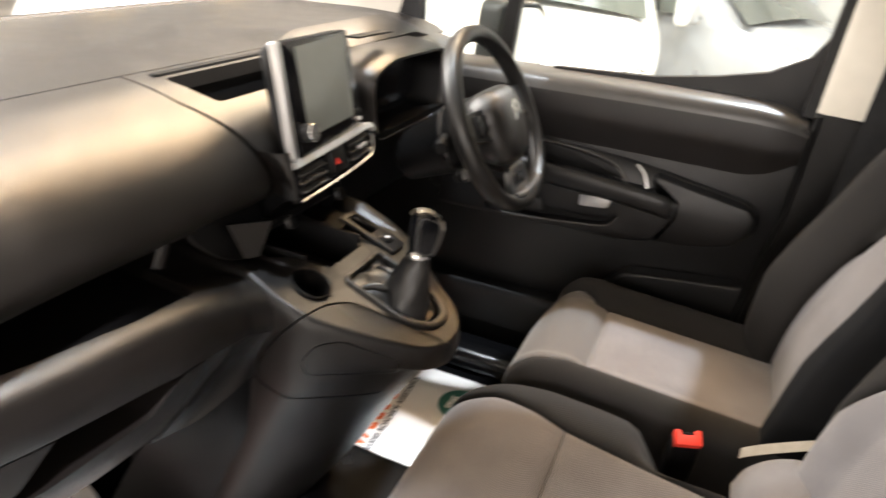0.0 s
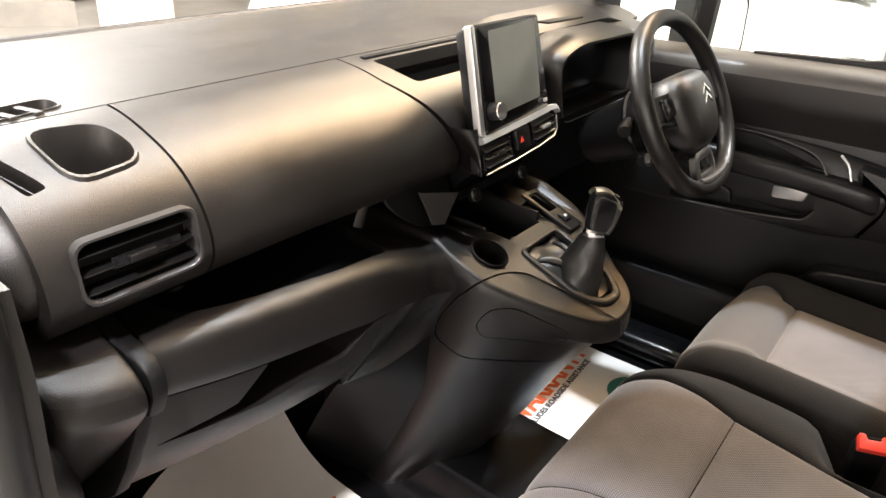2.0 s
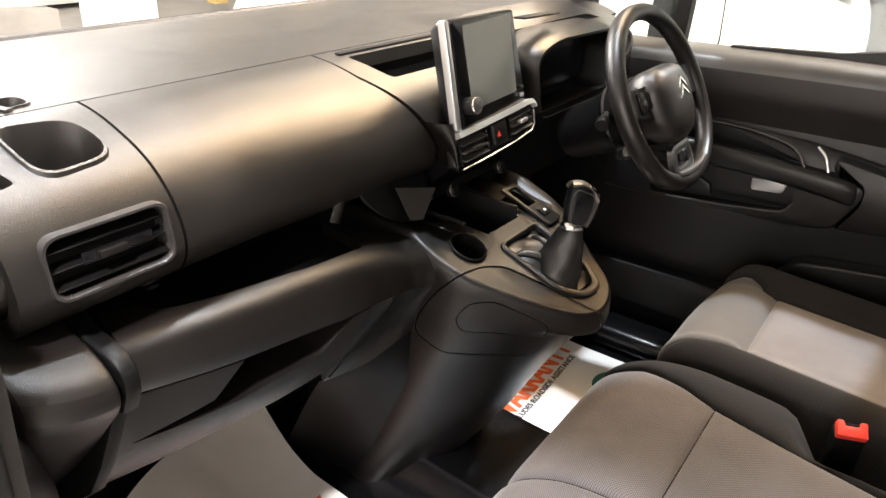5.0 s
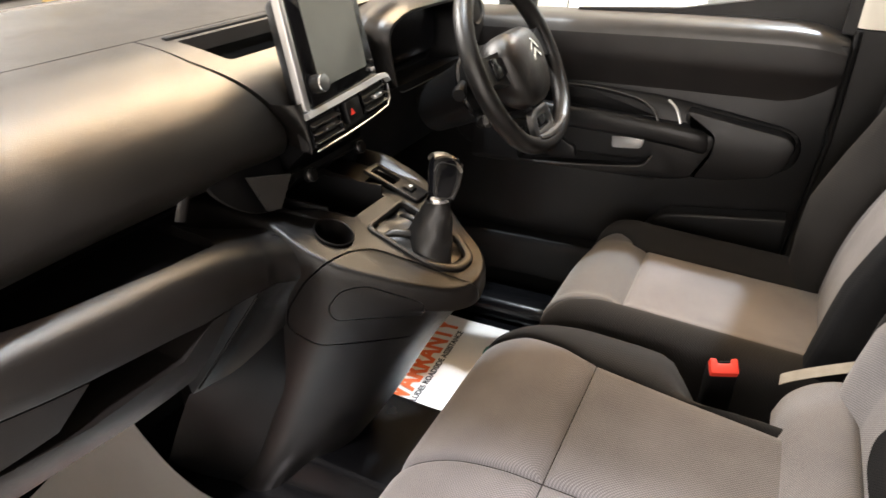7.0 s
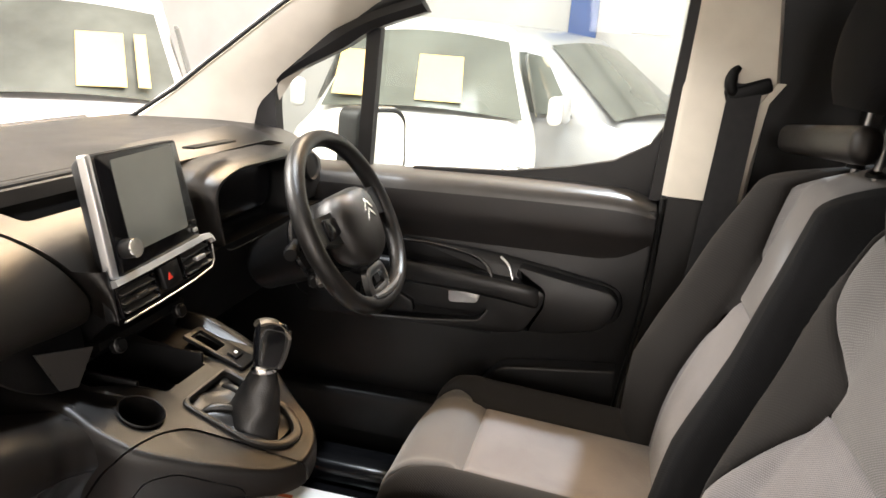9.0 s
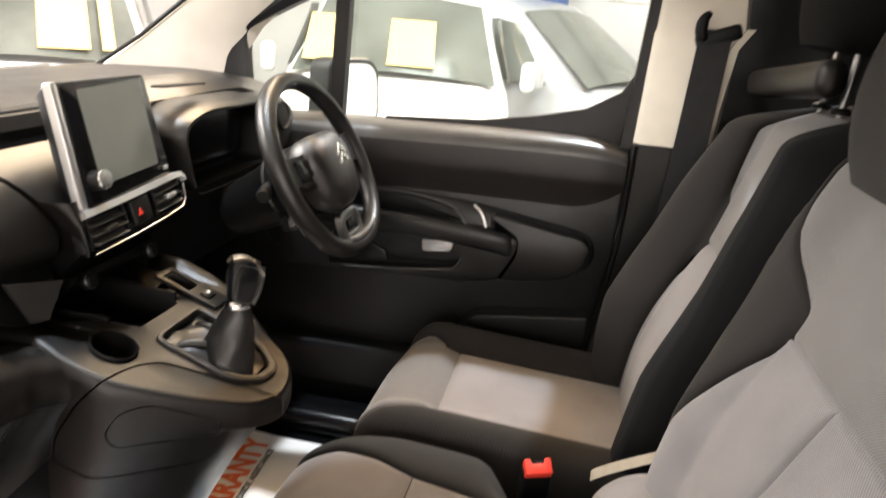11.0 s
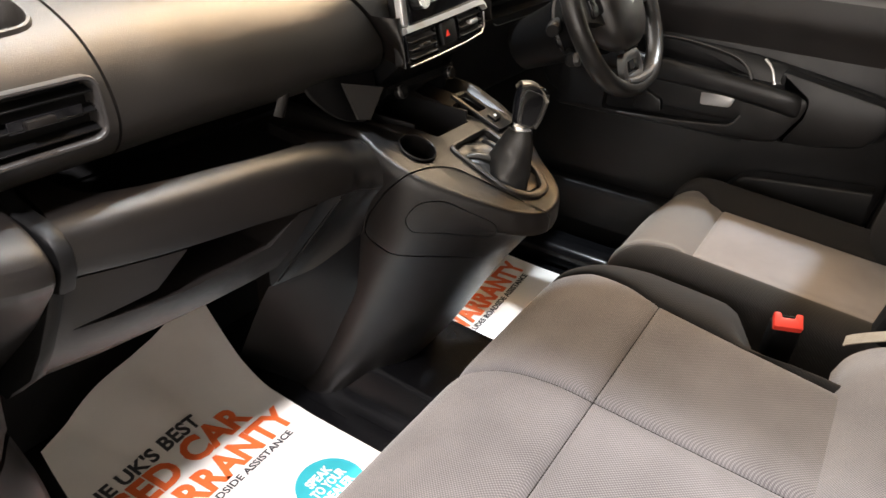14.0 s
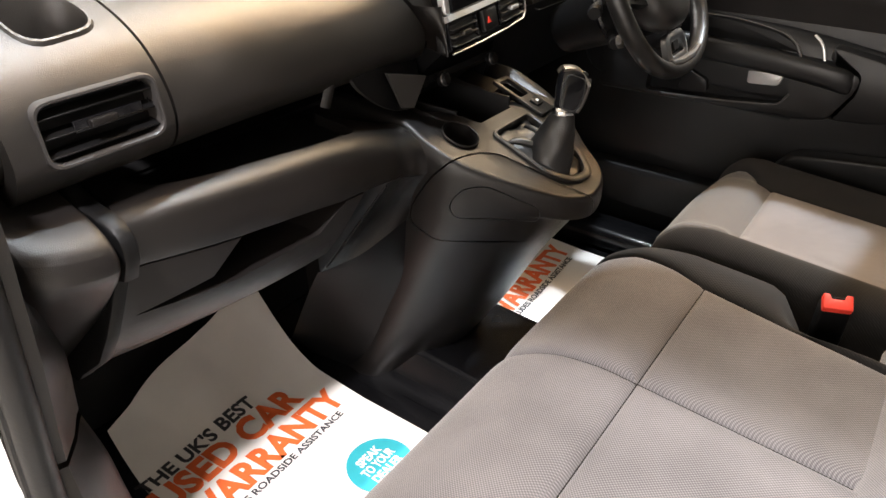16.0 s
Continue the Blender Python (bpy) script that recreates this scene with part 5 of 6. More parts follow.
patch(dseat, "lumbar_panel", M_LIGHTF, DB, ds_l, ds_r, 0.0, 0.56, 24, 36, sides="lrt")
patch(dseat, "shoulder_panel", M_MIDF, DB, ds_l, ds_r, 0.56, 1.0, 24, 30, sides="lrb")
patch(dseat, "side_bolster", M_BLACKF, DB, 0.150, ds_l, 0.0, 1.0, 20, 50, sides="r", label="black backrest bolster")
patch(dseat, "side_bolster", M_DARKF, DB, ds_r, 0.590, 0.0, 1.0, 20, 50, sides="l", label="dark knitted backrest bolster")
part("back_shell", loft([[Vector((0.37 - 0.2 * k, -0.64 - dy, z)), Vector((0.37 + 0.2 * k, -0.64 - dy, z)), Vector((0.37 + 0.19 * k, -0.69 - dy, z)), Vector((0.37 - 0.19 * k, -0.69 - dy, z))] for z, dy, k in ((0.15, -0.05, 1), (0.5, 0.05, 1), (0.75, 0.14, 0.85), (0.86, 0.18, 0.6))]), M_BLACKF, dseat)
rest = headrest(dseat, 0.385, -0.80, 1.075, 0.29, 0.22, M_BLACKF)
for x in (0.332, 0.429):
    part("post", tube([(x + 0.001, -0.806, 0.985), (x, -0.800, 0.862)], 0.0058, 12), M_STEEL, rest, "bright steel headrest post")
    part("post_guide", lathe([(0.014, 0), (0.014, 0.006), (0.008, 0.010)], Matrix.Translation((x, -0.800, 0.876)), 14), M_BLACK, rest)

# buckle and strap between the seats
buckle = thing("seat_belt_buckle", "black seat belt buckle with a red release button", "buckle")
BK = axes((0.088, -0.430, 0.335), (0.30, -0.95, 0.06), (-0.25, -0.05, 0.97))
part("casing", boxm(0.044, 0.10, 0.026, 0.005, BK @ pose(0, -0.046, 0), 3), M_BLACK, buckle)
RB = BK @ pose(0, 0.008, 0.002, 20, 0, 0)
rb = part("release_button", plate(rounded([(-0.020, -0.012), (0.020, -0.012), (0.020, 0.012), (0.011, 0.012), (0.009, 0.004), (-0.009, 0.004), (-0.011, 0.012), (-0.020, 0.012)], 0.0025, 3), RB @ pose(0, 0.006, 0, -90, 0, 0) @ pose(0, 0, 0.006), 0.014, 0.0015), M_RED, buckle, "red release button")
part("tongue_slot", boxm(0.026, 0.008, 0.008, 0.001, BK @ pose(0, 0.0145, -0.001, 25), 1), M_BLACK, buckle)
strap = part("beige_strap", grid(lambda u, v: Vector((0.112 - 0.010 * v, -0.512 - 0.088 * u, 0.338 + 0.052 * u ** 0.85 - 0.012 * v)), 16, 4, thick=0.004), M_BEIGE)
tagged(strap, "beige cloth loop between the two seats", "strap")

# ---- driver door ----
door = tagged(thing("door_1", "black plastic driver door with armrest and pocket", "door"), kind="structure")
DX = 0.665


def door_outline():
    return [(0.46, 0.70), (-0.535, 0.715), (-0.528, 0.51), (-0.502, 0.28), (-0.48, 0.10), (-0.44, -0.05), (0.46, -0.05)]


def dplate(o, x, thick, bevel, r=0.0, n=4):
    """A piece of the door in y and z, its face at x."""
    oo = rounded(o, r, n) if r else [Vector(p) for p in o]
    return plate([Vector((-p[0], p[1])) for p in oo], axes((x, 0, 0), (0, -1, 0), (0, 0, 1)), thick, bevel)


part("panel", dplate(door_outline(), DX + 0.028, 0.03, 0.006, 0.012), M_DARK, door)
DOORTOP = cr([(0.696, 0.575), (0.692, 0.600), (0.686, 0.626), (0.680, 0.646), (0.678, 0.660), (0.679, 0.680), (0.682, 0.700), (0.688, 0.716), (0.702, 0.727), (0.735, 0.733), (0.79, 0.734)], 40)


def door_row(y, lo, hi):
    s = lerp(((-0.53, 0.012), (-0.3, 0.010), (0.0, 0.0), (0.2, -0.006), (0.46, -0.012)), y)
    e = max(0.0, (-0.43 - y) / 0.10)
    return [Vector((p[0] + 0.010 * e * e, y, p[1] + s * (p[1] - 0.55) / 0.18 - 0.022 * e * e * max(0.0, (p[1] - 0.66) / 0.07))) for p in DOORTOP[lo:hi]]


DOORY = (0.46, 0.2, 0.0, -0.2, -0.35, -0.43, -0.47, -0.50, -0.530)
part("upper_panel", loft([door_row(y, 0, 25) + [Vector((0.79, y, 0.69)), Vector((0.79, y, 0.58))] for y in DOORY]), M_LOWER, door)
# paler than the panel below: light from above is put into the material
part("window_sill", loft([door_row(y, 24, 41) + [Vector((0.79, y, 0.69))] for y in DOORY]), M_SATIN, door, "grained top edge of the door, overhead light in its grey")
soft(part("arm_swell", loft([[Vector((x, y, z)) for x, z in ((DX + 0.03, zt), (DX + 0.012, zt - 0.004), (DX - b, zt - 0.03), (DX - b, zb + 0.02), (DX + 0.01, zb + 0.004), (DX + 0.03, zb))]
      for y, zt, zb, b in ((0.30, 0.585, 0.40, 0.0), (0.10, 0.594, 0.40, 0.006), (-0.05, 0.597, 0.402, 0.010), (-0.20, 0.592, 0.408, 0.012), (-0.32, 0.574, 0.418, 0.010), (-0.42, 0.558, 0.432, 0.004), (-0.495, 0.545, 0.46, -0.012))]), M_DARK, door), 2)
rear_pad = [(-0.262, 0.572), (-0.395, 0.551), (-0.461, 0.541), (-0.480, 0.522), (-0.470, 0.483), (-0.444, 0.451), (-0.357, 0.431), (-0.285, 0.425), (-0.318, 0.490), (-0.318, 0.524), (-0.26, 0.545)]
part("rear_pad", dplate(rear_pad, DX - 0.030, 0.04, 0.008, 0.010), M_DARK, door)
block = part("arm_block", dplate([(0.22, 0.552), (-0.08, 0.550), (-0.215, 0.540), (-0.286, 0.538), (-0.328, 0.522), (-0.324, 0.491), (-0.287, 0.424), (-0.24, 0.414), (0.06, 0.400), (0.22, 0.395)], DX - 0.034, 0.05, 0.010, 0.014), M_DARK, door)
CUPH = rounded([(0.10, 0.488), (-0.10, 0.496), (-0.196, 0.502), (-0.205, 0.464), (-0.190, 0.440), (-0.160, 0.433), (0.10, 0.410)], 0.012, 4)
cut(block, plate([Vector((-p[0], p[1])) for p in CUPH], axes((DX - 0.06, 0, 0), (0, -1, 0), (0, 0, 1)), 0.055))
part("pull_cup", dplate([(0.11, 0.51), (-0.215, 0.51), (-0.215, 0.40), (0.11, 0.40)], DX - 0.006, 0.01, 0), M_BLACK, door)
part("speaker_wedge", dplate([(0.02, 0.477), (-0.03, 0.455), (-0.035, 0.43), (0.03, 0.425)], DX - 0.022, 0.02, 0.002, 0.006), M_DARK, door)
part("door_handle", dplate([(-0.112, 0.497), (-0.186, 0.500), (-0.178, 0.472), (-0.114, 0.466)], DX - 0.022, 0.010, 0.003, 0.008), M_SILVER, door, "satin silver inner handle")
part("pocket_lip", tube(cr([(DX - 0.035, 0.06, 0.411), (DX - 0.036, -0.062, 0.422), (DX - 0.036, -0.163, 0.435), (DX - 0.036, -0.190, 0.443), (DX - 0.036, -0.205, 0.465)], 24), 0.0022, 8), M_SATIN, door)
rest = soft(part("armrest", loft([[Vector((x, y, z)) for x, z in ((DX - 0.02, zc + 0.026), (DX - 0.042 * b, zc + 0.024), (DX - 0.050 * b, zc + 0.012), (DX - 0.049 * b, zc - 0.018), (DX - 0.036, zc - 0.026), (DX - 0.02, zc - 0.026))]
      for y, zc, b in ((0.22, 0.530, 0.8), (0.0, 0.530, 0.95), (-0.12, 0.527, 1.0), (-0.22, 0.520, 1.0), (-0.29, 0.512, 0.95), (-0.318, 0.505, 0.7))]), M_DARK, door, "padded armrest"), 2)
# a raised black plate stands in for the shade of the grip hollow
part("grip_shade", dplate([(0.14, 0.588), (-0.05, 0.590), (-0.15, 0.578), (-0.185, 0.563), (-0.203, 0.545), (0.14, 0.553)], DX - 0.014, 0.02, 0.002, 0.006), M_BLACK, door)
part("chrome_strip", tube(cr([(DX - 0.016, 0.10, 0.590), (DX - 0.018, -0.052, 0.596), (DX - 0.022, -0.152, 0.584), (DX - 0.028, -0.189, 0.569), (DX - 0.036, -0.209, 0.544)], 24), [0.0012] * 13 + [0.0016, 0.002, 0.0024, 0.0026] + [0.0028] * 8, 8), M_SATIN, door)
part("chrome_strip", tube(cr([(DX - 0.022, -0.222, 0.587), (DX - 0.030, -0.241, 0.572), (DX - 0.036, -0.254, 0.544)], 8), 0.0028, 8), M_SILVER, door)
part("door_bin", loft([[Vector((p[0], y, p[1])) for p in cr([(DX + 0.020, zt), (DX - 0.014, zt - 0.001), (DX - 0.022, zt - 0.008), (DX - 0.024, zt - 0.03), (DX - 0.018, 0.10)], 16)] + [Vector((DX + 0.02, y, 0.08))] for y, zt in ((0.40, 0.20), (-0.12, 0.21), (-0.18, 0.25), (-0.212, 0.297), (-0.235, 0.325), (-0.25, 0.334), (-0.30, 0.342), (-0.44, 0.360), (-0.492, 0.366))]), M_DARK, door)

# window frame: sash bar, black swoosh, rubber
part("window_rubber", tube([(0.765, y, z) for y, z in ((0.425, 0.70), (0.432, 0.78), (0.412, 0.86), (0.37, 0.92), (0.25, 1.01), (0.12, 1.09), (-0.1, 1.18))], 0.026, 10), M_SEAL, door)
part("window_rubber", loft([[Vector((x, y0, z)), Vector((x, y0 - 0.045, z)), Vector((x + 0.03, y0 - 0.045, z)), Vector((x + 0.03, y0, z))] for x, y0, z in ((0.735, -0.512, 0.73), (0.745, -0.522, 0.90), (0.735, -0.530, 1.06), (0.715, -0.535, 1.22))]), M_SEAL, door)
QL = cr([(0.412, 0.700), (0.412, 0.760), (0.414, 0.826), (0.381, 0.899), (0.276, 0.987), (0.150, 1.060), (0.02, 1.11)], 30)
QR = cr([(0.346, 0.700), (0.347, 0.770), (0.351, 0.882), (0.312, 0.925), (0.190, 0.990), (0.120, 1.035), (0.0, 1.08)], 30)
part("quarter_frame", loft([[Vector((0.728, a[0], a[1])), Vector((0.722, (a[0] + b_[0]) / 2, (a[1] + b_[1]) / 2)), Vector((0.732, b_[0], b_[1])), Vector((0.770, b_[0], b_[1])), Vector((0.770, a[0], a[1]))] for a, b_ in zip(QL, QR)]), M_SEAL, door, "thick black rubber frame of the small front window")
part("sash_bar", loft([[Vector((0.755, y, z)), Vector((0.755, y - 0.032, z)), Vector((0.785, y - 0.032, z)), Vector((0.785, y, z))] for y, z in ((0.155, 0.72), (0.148, 0.90), (0.140, 1.10))]), M_SEAL, door)
swoosh = [(0.02, 0.738), (-0.20, 0.752), (-0.335, 0.776), (-0.43, 0.80), (-0.50, 0.842), (-0.527, 0.89), (-0.532, 0.96), (-0.545, 0.96), (-0.545, 0.70), (0.02, 0.70)]
part("quarter_panel", dplate(swoosh, 0.765, 0.02, 0.002), M_SEAL, door, "black curved corner of the window")
part("window_pane", dplate([(0.41, 0.71), (0.40, 0.86), (0.33, 0.93), (0.10, 1.08), (-0.10, 1.17), (-0.54, 1.21), (-0.54, 0.71)], 0.785, 0.003, 0), M_GLASS, door)
for o in door.children:
    if o.name.startswith("window_pane"):
        o.visible_shadow = False

mirror = thing("door_mirror", "black door mirror with a bright glass outside the window", "mirror")
MIR = axes((0.93, 0.155, 0.755), (0.80, -0.58, 0), (0.03, 0.07, 1)) @ Matrix.Diagonal((1.18, 1, 1, 1))
mo = rounded([(-0.062, -0.088), (0.040, -0.100), (0.066, -0.06), (0.066, 0.06), (0.045, 0.086), (-0.050, 0.086)], 0.028, 5)
part("housing", plate([p * 1.12 for p in mo], MIR @ pose(0, 0, 0.0) @ Matrix.Diagonal((1, 1, 1, 1)), 0.09, 0.012, 3), M_SEAL, mirror)
part("mirror_glass", plate([p * 0.94 for p in mo], MIR @ pose(0, 0, 0.003), 0.003), M_MIRROR, mirror)
part("arm", boxm(0.14, 0.05, 0.05, 0.015, pose(0.85, 0.20, 0.69), 3), M_SEAL, mirror)

# ---- pillars, bulkhead, belt ----
bp = tagged(thing("b_pillar", "cream over dark grey plastic door pillar", "pillar"), kind="structure")
part("upper_trim", loft([[Vector((0.725, y0, z)), Vector((0.715, y0 - 0.012, z)), Vector((0.71, y1, z)), Vector((0.73, y1 - 0.01, z)), Vector((0.79, y1, z)), Vector((0.79, y0, z))] for y0, y1, z in ((-0.537, -0.69, 0.745), (-0.541, -0.695, 0.85), (-0.545, -0.70, 0.97), (-0.548, -0.715, 0.98), (-0.552, -0.70, 1.10), (-0.555, -0.68, 1.25))]), M_CREAM, bp)
part("lower_trim", loft([[Vector((0.728, y0, z)), Vector((0.718, y0 - 0.012, z)), Vector((0.713, -0.84, z)), Vector((0.79, -0.84, z)), Vector((0.79, y0, z))] for y0, z in ((-0.537, 0.742), (-0.533, 0.55), (-0.515, 0.35), (-0.50, 0.20), (-0.48, 0.0))]), M_DARK, bp)
part("door_gap", tube([(0.712, -0.540, 0.74), (0.710, -0.536, 0.52), (0.708, -0.508, 0.28), (0.706, -0.492, 0.12)], 0.006, 8), M_SEAL, bp)
ap = tagged(thing("a_pillar", "cream plastic windscreen pillar trim", "pillar"), kind="structure")
part("pillar_trim", loft([[Vector((0.655, y, z)), Vector((0.668, y - d * 0.4, z - 0.012)), Vector((0.715, y - d, z - 0.03)), Vector((0.755, y - d - 0.03, z - 0.035)), Vector((0.78, y - d - 0.03, z - 0.02)), Vector((0.72, y + 0.03, z + 0.02))]
      for y, z, d in ((0.80, 0.715, 0.36), (0.742, 0.755, 0.31), (0.66, 0.80, 0.24), (0.56, 0.87, 0.16), (0.466, 0.942, 0.115), (0.302, 1.065, 0.085), (0.12, 1.19, 0.08), (0.02, 1.25, 0.08))]), M_CREAM, ap)
part("screen_rubber", tube([(0.652, 0.81, 0.712), (0.652, 0.745, 0.757), (0.652, 0.563, 0.874), (0.652, 0.468, 0.947), (0.652, 0.304, 1.07), (0.652, 0.122, 1.196)], 0.005, 8), M_SEAL, ap)
ws = tagged(thing("window_1", "black lower edge of the van windscreen", "windscreen frame"), kind="structure")
part("lower_band", loft([[Vector((x, y, z)) for y, z in ((0.853, 0.776), (0.857, 0.7805), (0.866, 0.781), (0.885, 0.768), (0.86, 0.765))] for x in (-0.74, -0.4, 0, 0.4, 0.72)]), M_SEAL, ws)
bulk = tagged(thing("bulkhead", "dark grey plastic bulkhead behind the seats", "wall"), kind="structure")
part("sheet", rbox(0, -0.93, 0.66, 1.62, 0.03, 1.32, 0), M_DARK, bulk)
part("upper_frame", loft([[Vector((x, -0.915, z)) for x, z in ((0.73, 0.90), (0.70, 1.02), (0.64, 1.10), (0.62, 1.28), (0.80, 1.28), (0.80, 0.90))], [Vector((x, -0.895, z)) for x, z in ((0.74, 0.90), (0.71, 1.02), (0.65, 1.10), (0.63, 1.28), (0.80, 1.28), (0.80, 0.90))]]), M_DARK, bulk)
part("grab_bar", boxm(0.46, 0.04, 0.052, 0.019, pose(0.43, -0.742, 0.912, 0, 5, 0), 4), M_LOWER, bulk)
part("side_sheet", rbox(0.80, -0.82, 0.66, 0.03, 0.26, 1.32, 0), M_DARK, bulk)
belt = thing("seat_belt", "black seat belt webbing hanging from the pillar", "seat belt")
part("webbing", grid(lambda u, v: Vector((0.702 - 0.012 * math.sin(3 * v), lerp(((0, -0.628), (0.35, -0.618), (1, -0.60)), v) - (0.062 - 0.004 * v) * u - 0.01 * v * u, 0.985 - 0.52 * v)), 4, 20, thick=0.003), M_BELT, belt)
part("belt_guide", boxm(0.016, 0.088, 0.030, 0.007, pose(0.705, -0.665, 0.972, -20, 0, 0), 3), M_BLACK, belt)
part("guide_hook", tube(cr([(0.704, -0.640, 0.962), (0.703, -0.630, 0.980), (0.704, -0.632, 1.003), (0.705, -0.642, 1.016)], 12), [0.007, 0.011, 0.012, 0.012, 0.012, 0.012, 0.012, 0.011, 0.010, 0.009, 0.008, 0.007, 0.005], 10), M_BLACK, belt)
part("cream_slip", loft([[Vector((0.70, y - 0.0, z)), Vector((0.70, y - 0.016, z)), Vector((0.712, y - 0.016, z)), Vector((0.712, y, z))] for y, z in ((-0.668, 0.755), (-0.69, 0.95), (-0.715, 0.99))]), M_CREAM, bp)

# ---- passenger-side door opening ----
kick = tagged(thing("kick_panel", "dark grey plastic trim beside the footwell", "trim panel"), kind="structure")
bulge_rows = []
for z, yr in ((0.71, 0.312), (0.667, 0.296), (0.637, 0.274), (0.619, 0.240), (0.610, 0.204), (0.601, 0.175), (0.586, 0.155), (0.564, 0.149), (0.537, 0.171), (0.50, 0.203), (0.44, 0.251), (0.39, 0.292), (0.34, 0.333)):
    rise = max(0.0, min(1.0, (z - 0.44) / 0.15))
    bulge_rows.append([Vector((x, y, z + rise * 0.016 * max(0.0, (-0.668 - x) / 0.08) ** 1.3)) for x, y in ((-0.652, 0.42), (-0.652, yr + 0.05), (-0.653, yr + 0.014), (-0.656, yr + 0.004), (-0.663, yr), (-0.690, yr + 0.003), (-0.715, yr + 0.010), (-0.736, yr + 0.022), (-0.748, yr + 0.05), (-0.748, 0.42))])
soft(part("knee_bulge", loft(bulge_rows), M_LOWER, kick))
TRIM = (("upper_trim", ((0.74, -0.742, 0.30, 0.150), (0.66, -0.742, 0.27, 0.145), (0.58, -0.738, 0.20, 0.155), (0.50, -0.722, 0.182, 0.165), (0.44, -0.710, 0.210, 0.178), (0.39, -0.702, 0.238, 0.188), (0.349, -0.700, 0.250, 0.195))),
        ("lower_trim", ((0.340, -0.700, 0.248, 0.195), (0.29, -0.694, 0.226, 0.188), (0.22, -0.685, 0.230, 0.175), (0.10, -0.665, 0.255, 0.13), (0.02, -0.652, 0.290, 0.05))))
for name, levels in TRIM:
    rows = [[Vector((x, y, z)) for x, y in ((xr + 0.003, 0.42), (xr + 0.002, yr + 0.03), (xr, yr + 0.008), (xr - 0.007, yr), (0.5 * xr - 0.376, 0.5 * (yr + y1)), (-0.752, y1), (-0.766, y1 + 0.005), (-0.77, 0.42))] for z, xr, yr, y1 in levels]
    part(name, loft([list(r) for r in zip(*[cr(c, 24) for c in zip(*rows)])]), M_LOWER, kick)
part("door_seal", tube(cr([(-0.772, 0.22, 0.765), (-0.776, 0.165, 0.758), (-0.778, 0.150, 0.725), (-0.779, 0.150, 0.66), (-0.780, 0.160, 0.57), (-0.781, 0.172, 0.46), (-0.781, 0.188, 0.36), (-0.781, 0.192, 0.28), (-0.781, 0.165, 0.12), (-0.781, 0.07, 0.0)], 40), 0.016, 12), M_SEAL, kick)
part("seal_lip", tube(cr([(-0.790, 0.155, 0.74), (-0.794, 0.155, 0.66), (-0.795, 0.165, 0.57), (-0.796, 0.178, 0.46), (-0.796, 0.195, 0.36), (-0.796, 0.198, 0.28), (-0.796, 0.17, 0.12), (-0.796, 0.075, 0.0)], 36), 0.005, 8), M_SEAL, kick)
part("body_edge", loft([[Vector((-0.785, y, z)), Vector((-0.82, y + 0.05, z)), Vector((-0.86, y + 0.12, z)), Vector((-0.86, y + 0.4, z)), Vector((-0.785, y + 0.4, z))] for y, z in ((0.26, 0.70), (0.25, 0.60), (0.25, 0.45), (0.265, 0.30), (0.24, 0.12), (0.12, -0.04), (-0.1, -0.1))]), M_WHITE, kick)

# ---- printed paper mats ----


def letters(text, size, bold, m, mat, name, parent, width=None):
    c = bpy.data.curves.new(name, "FONT")
    c.body, c.size, c.offset, c.extrude, c.resolution_u = text, size, bold, 0.0003, 3
    tmp = new(name, c)
    bpy.context.view_layer.update()
    me = bpy.data.meshes.new_from_object(tmp.evaluated_get(bpy.context.evaluated_depsgraph_get()))
    bpy.data.objects.remove(tmp)
    xs = [v.co.x for v in me.vertices]
    x0, x1 = min(xs), max(xs)
    k = (width / (x1 - x0)) if width else 1.0
    for v in me.vertices:
        q = m @ Vector(((v.co.x - x0) * k, v.co.y, v.co.z))
        v.co = q
    me.materials.clear()
    me.materials.append(mat)
    ob = new(name, me)
    ob.parent = parent
    return ob


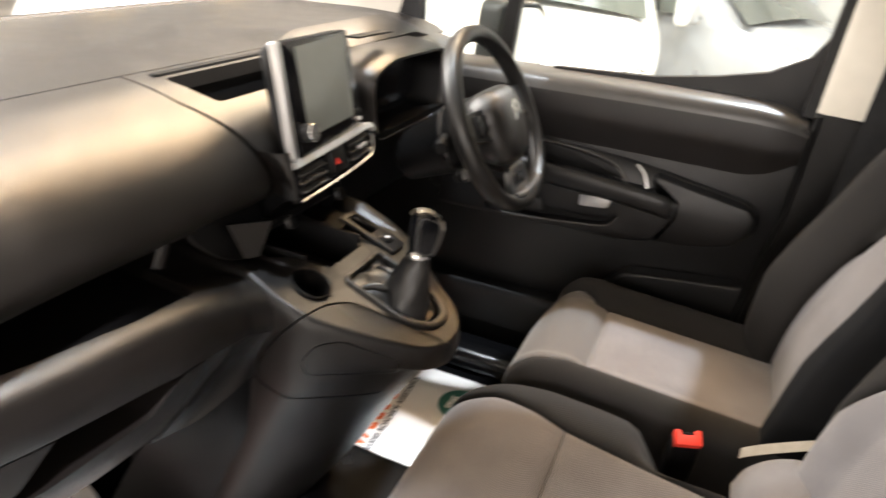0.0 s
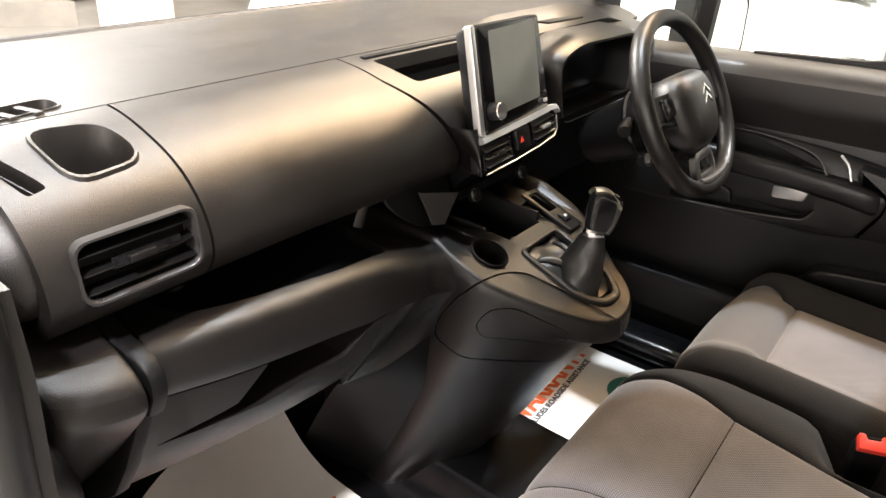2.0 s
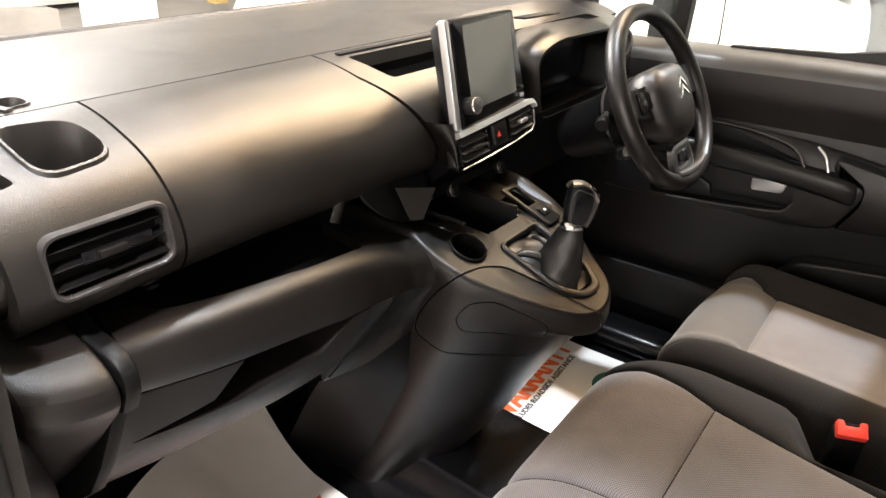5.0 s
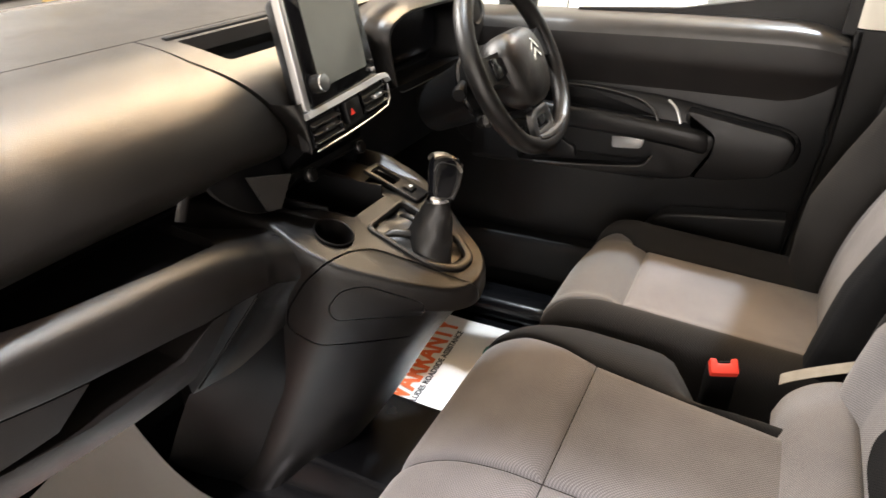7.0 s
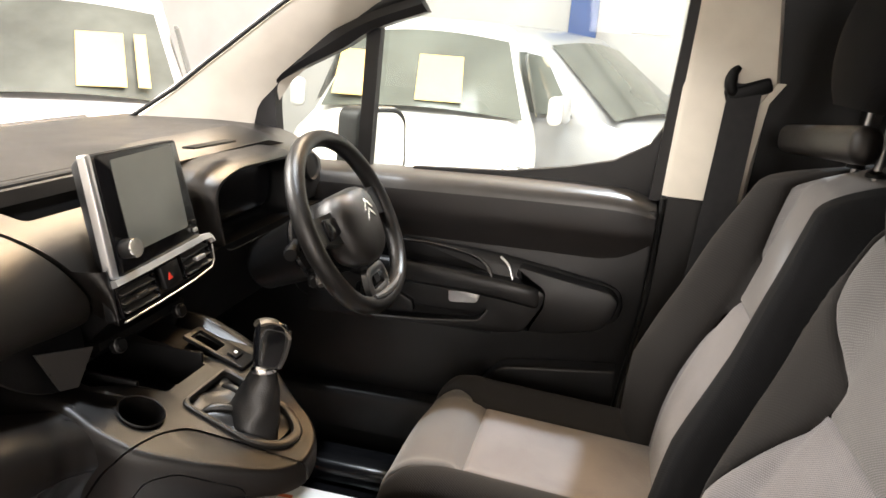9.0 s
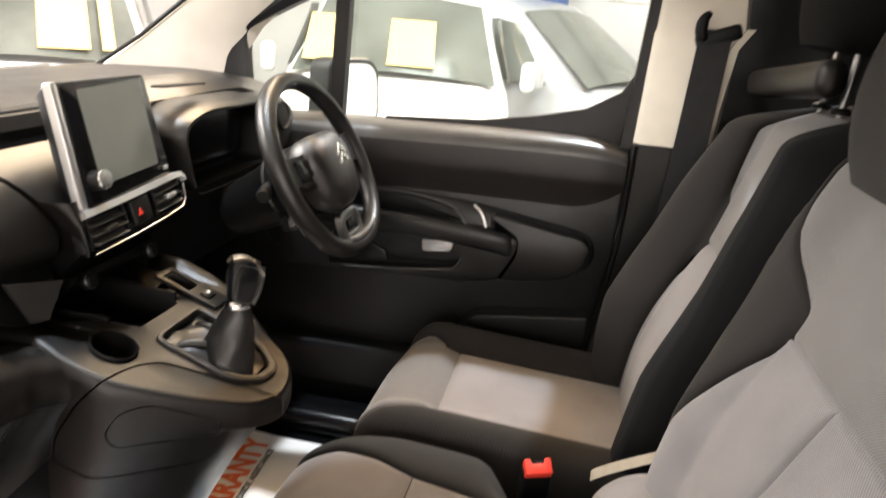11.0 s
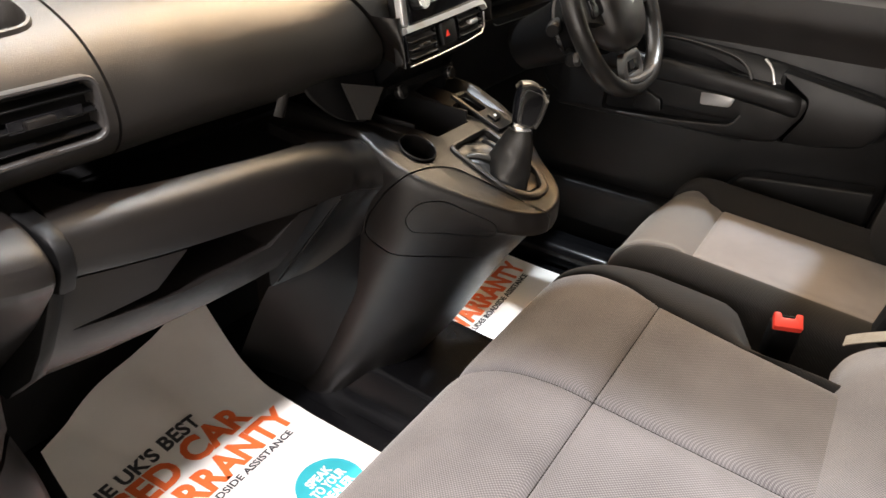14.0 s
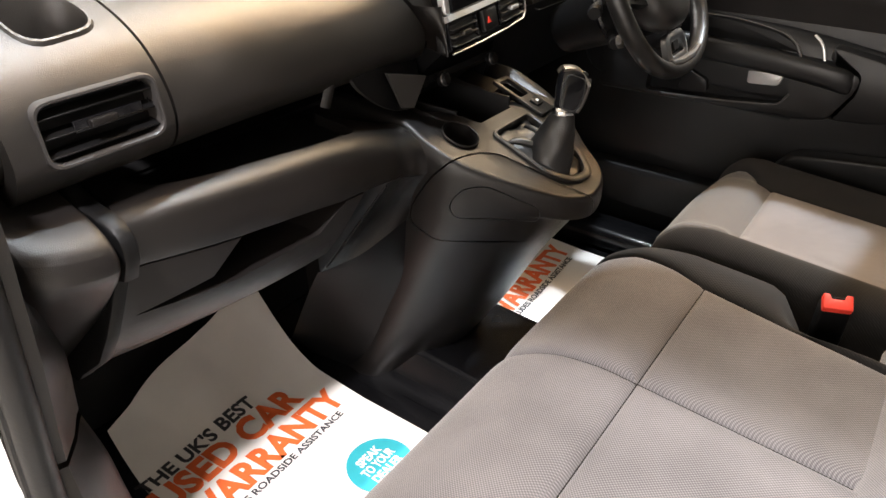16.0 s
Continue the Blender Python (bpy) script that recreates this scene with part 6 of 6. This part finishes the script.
def paper_mat(label, dx, dy, curl):
    mat = thing("paper_mat", label, "paper mat", group="paper floor mats")
    x0, x1, y0, y1 = -0.612 + dx, -0.224 + dx, -0.06 + dy, 0.555 + dy

    def z_at(x, y):
        up = max(0.0, y - dy - 0.36)
        wav = 0.006 * math.sin(9 * (x - dx) + 1) * math.sin(7 * (y - dy)) + 0.004 * math.sin(23 * (x - dx) + 11 * (y - dy))
        return 0.012 + curl * (1.6 * up ** 1.6) * max(0.0, min(1.0, (x - x0) / (x1 - x0))) ** 0.8 + max(0.0, wav) * (0.4 + 2.0 * max(0.0, y - dy - 0.3) / 0.2)

    def sheet(u, v):
        x = x0 + 0.055 * max(0.0, v - 0.55) ** 1.3 * (1 - u) * 2.4 + (x1 - x0) * u + 0.018 * u * max(0.0, v - 0.5) / 0.5
        y = y0 + (y1 - y0) * v - 0.02 * v ** 3 * max(0.0, 1 - u / 0.6) ** 1.4
        return Vector((x, y, z_at(x, y)))

    part("sheet", grid(sheet, 40, 60, thick=0.0006), M_PAPER, mat)

    def word(text, x, y, size, bold, ink, width):
        ob = letters(text, size, bold, pose(x + dx, y + dy, 0, 0, 0, 3.0), ink, "lettering", mat, width)
        for v in ob.data.vertices:
            v.co.z = z_at(v.co.x, v.co.y) + 0.0012 + (0.0004 if v.co.z > 0 else 0)
        return ob

    word("THE UK'S BEST", -0.606, 0.375, 0.038, 0.0012, M_INK, 0.247)
    word("USED CAR", -0.604, 0.317, 0.074, 0.0030, M_ORANGE, 0.312)
    word("WARRANTY", -0.601, 0.251, 0.074, 0.0030, M_ORANGE, 0.356)
    word("INCLUDES ROADSIDE ASSISTANCE", -0.600, 0.229, 0.019, 0.0005, M_INK, 0.322)
    badge = part("badge", plate([(0.058 * math.cos(2 * math.pi * i / 40), 0.058 * math.sin(2 * math.pi * i / 40)) for i in range(40)], pose(-0.333 + dx, 0.112 + dy, 0.0185), 0.001), M_TEAL if dx == 0 else M_GREEN, mat, "round badge printed on the paper")
    for i, line in enumerate(("SPEAK", "TO YOUR", "DEALER", "TODAY")):
        w = (0.052, 0.072, 0.066, 0.056)[i]
        letters(line, 0.0235, 0.0007, pose(-0.333 - w / 2 + dx, 0.131 - 0.0215 * i + dy, 0.0193), M_WHITEINK, "lettering", badge, w)
    part("corner_print", plate([(-0.24 + dx, 0.06 + dy), (-0.33 + dx, 0.03 + dy), (-0.33 + dx, -0.055 + dy), (-0.24 + dx, -0.055 + dy)], pose(0, 0, 0.0165), 0.001), M_NAVY, mat, "navy printed corner")
    return mat


paper_mat("white paper floor mat printed with orange warranty words", 0.0, 0.0, 1.0)
paper_mat("white paper mat in the driver footwell with orange words", 0.733, -0.095, 0.6)
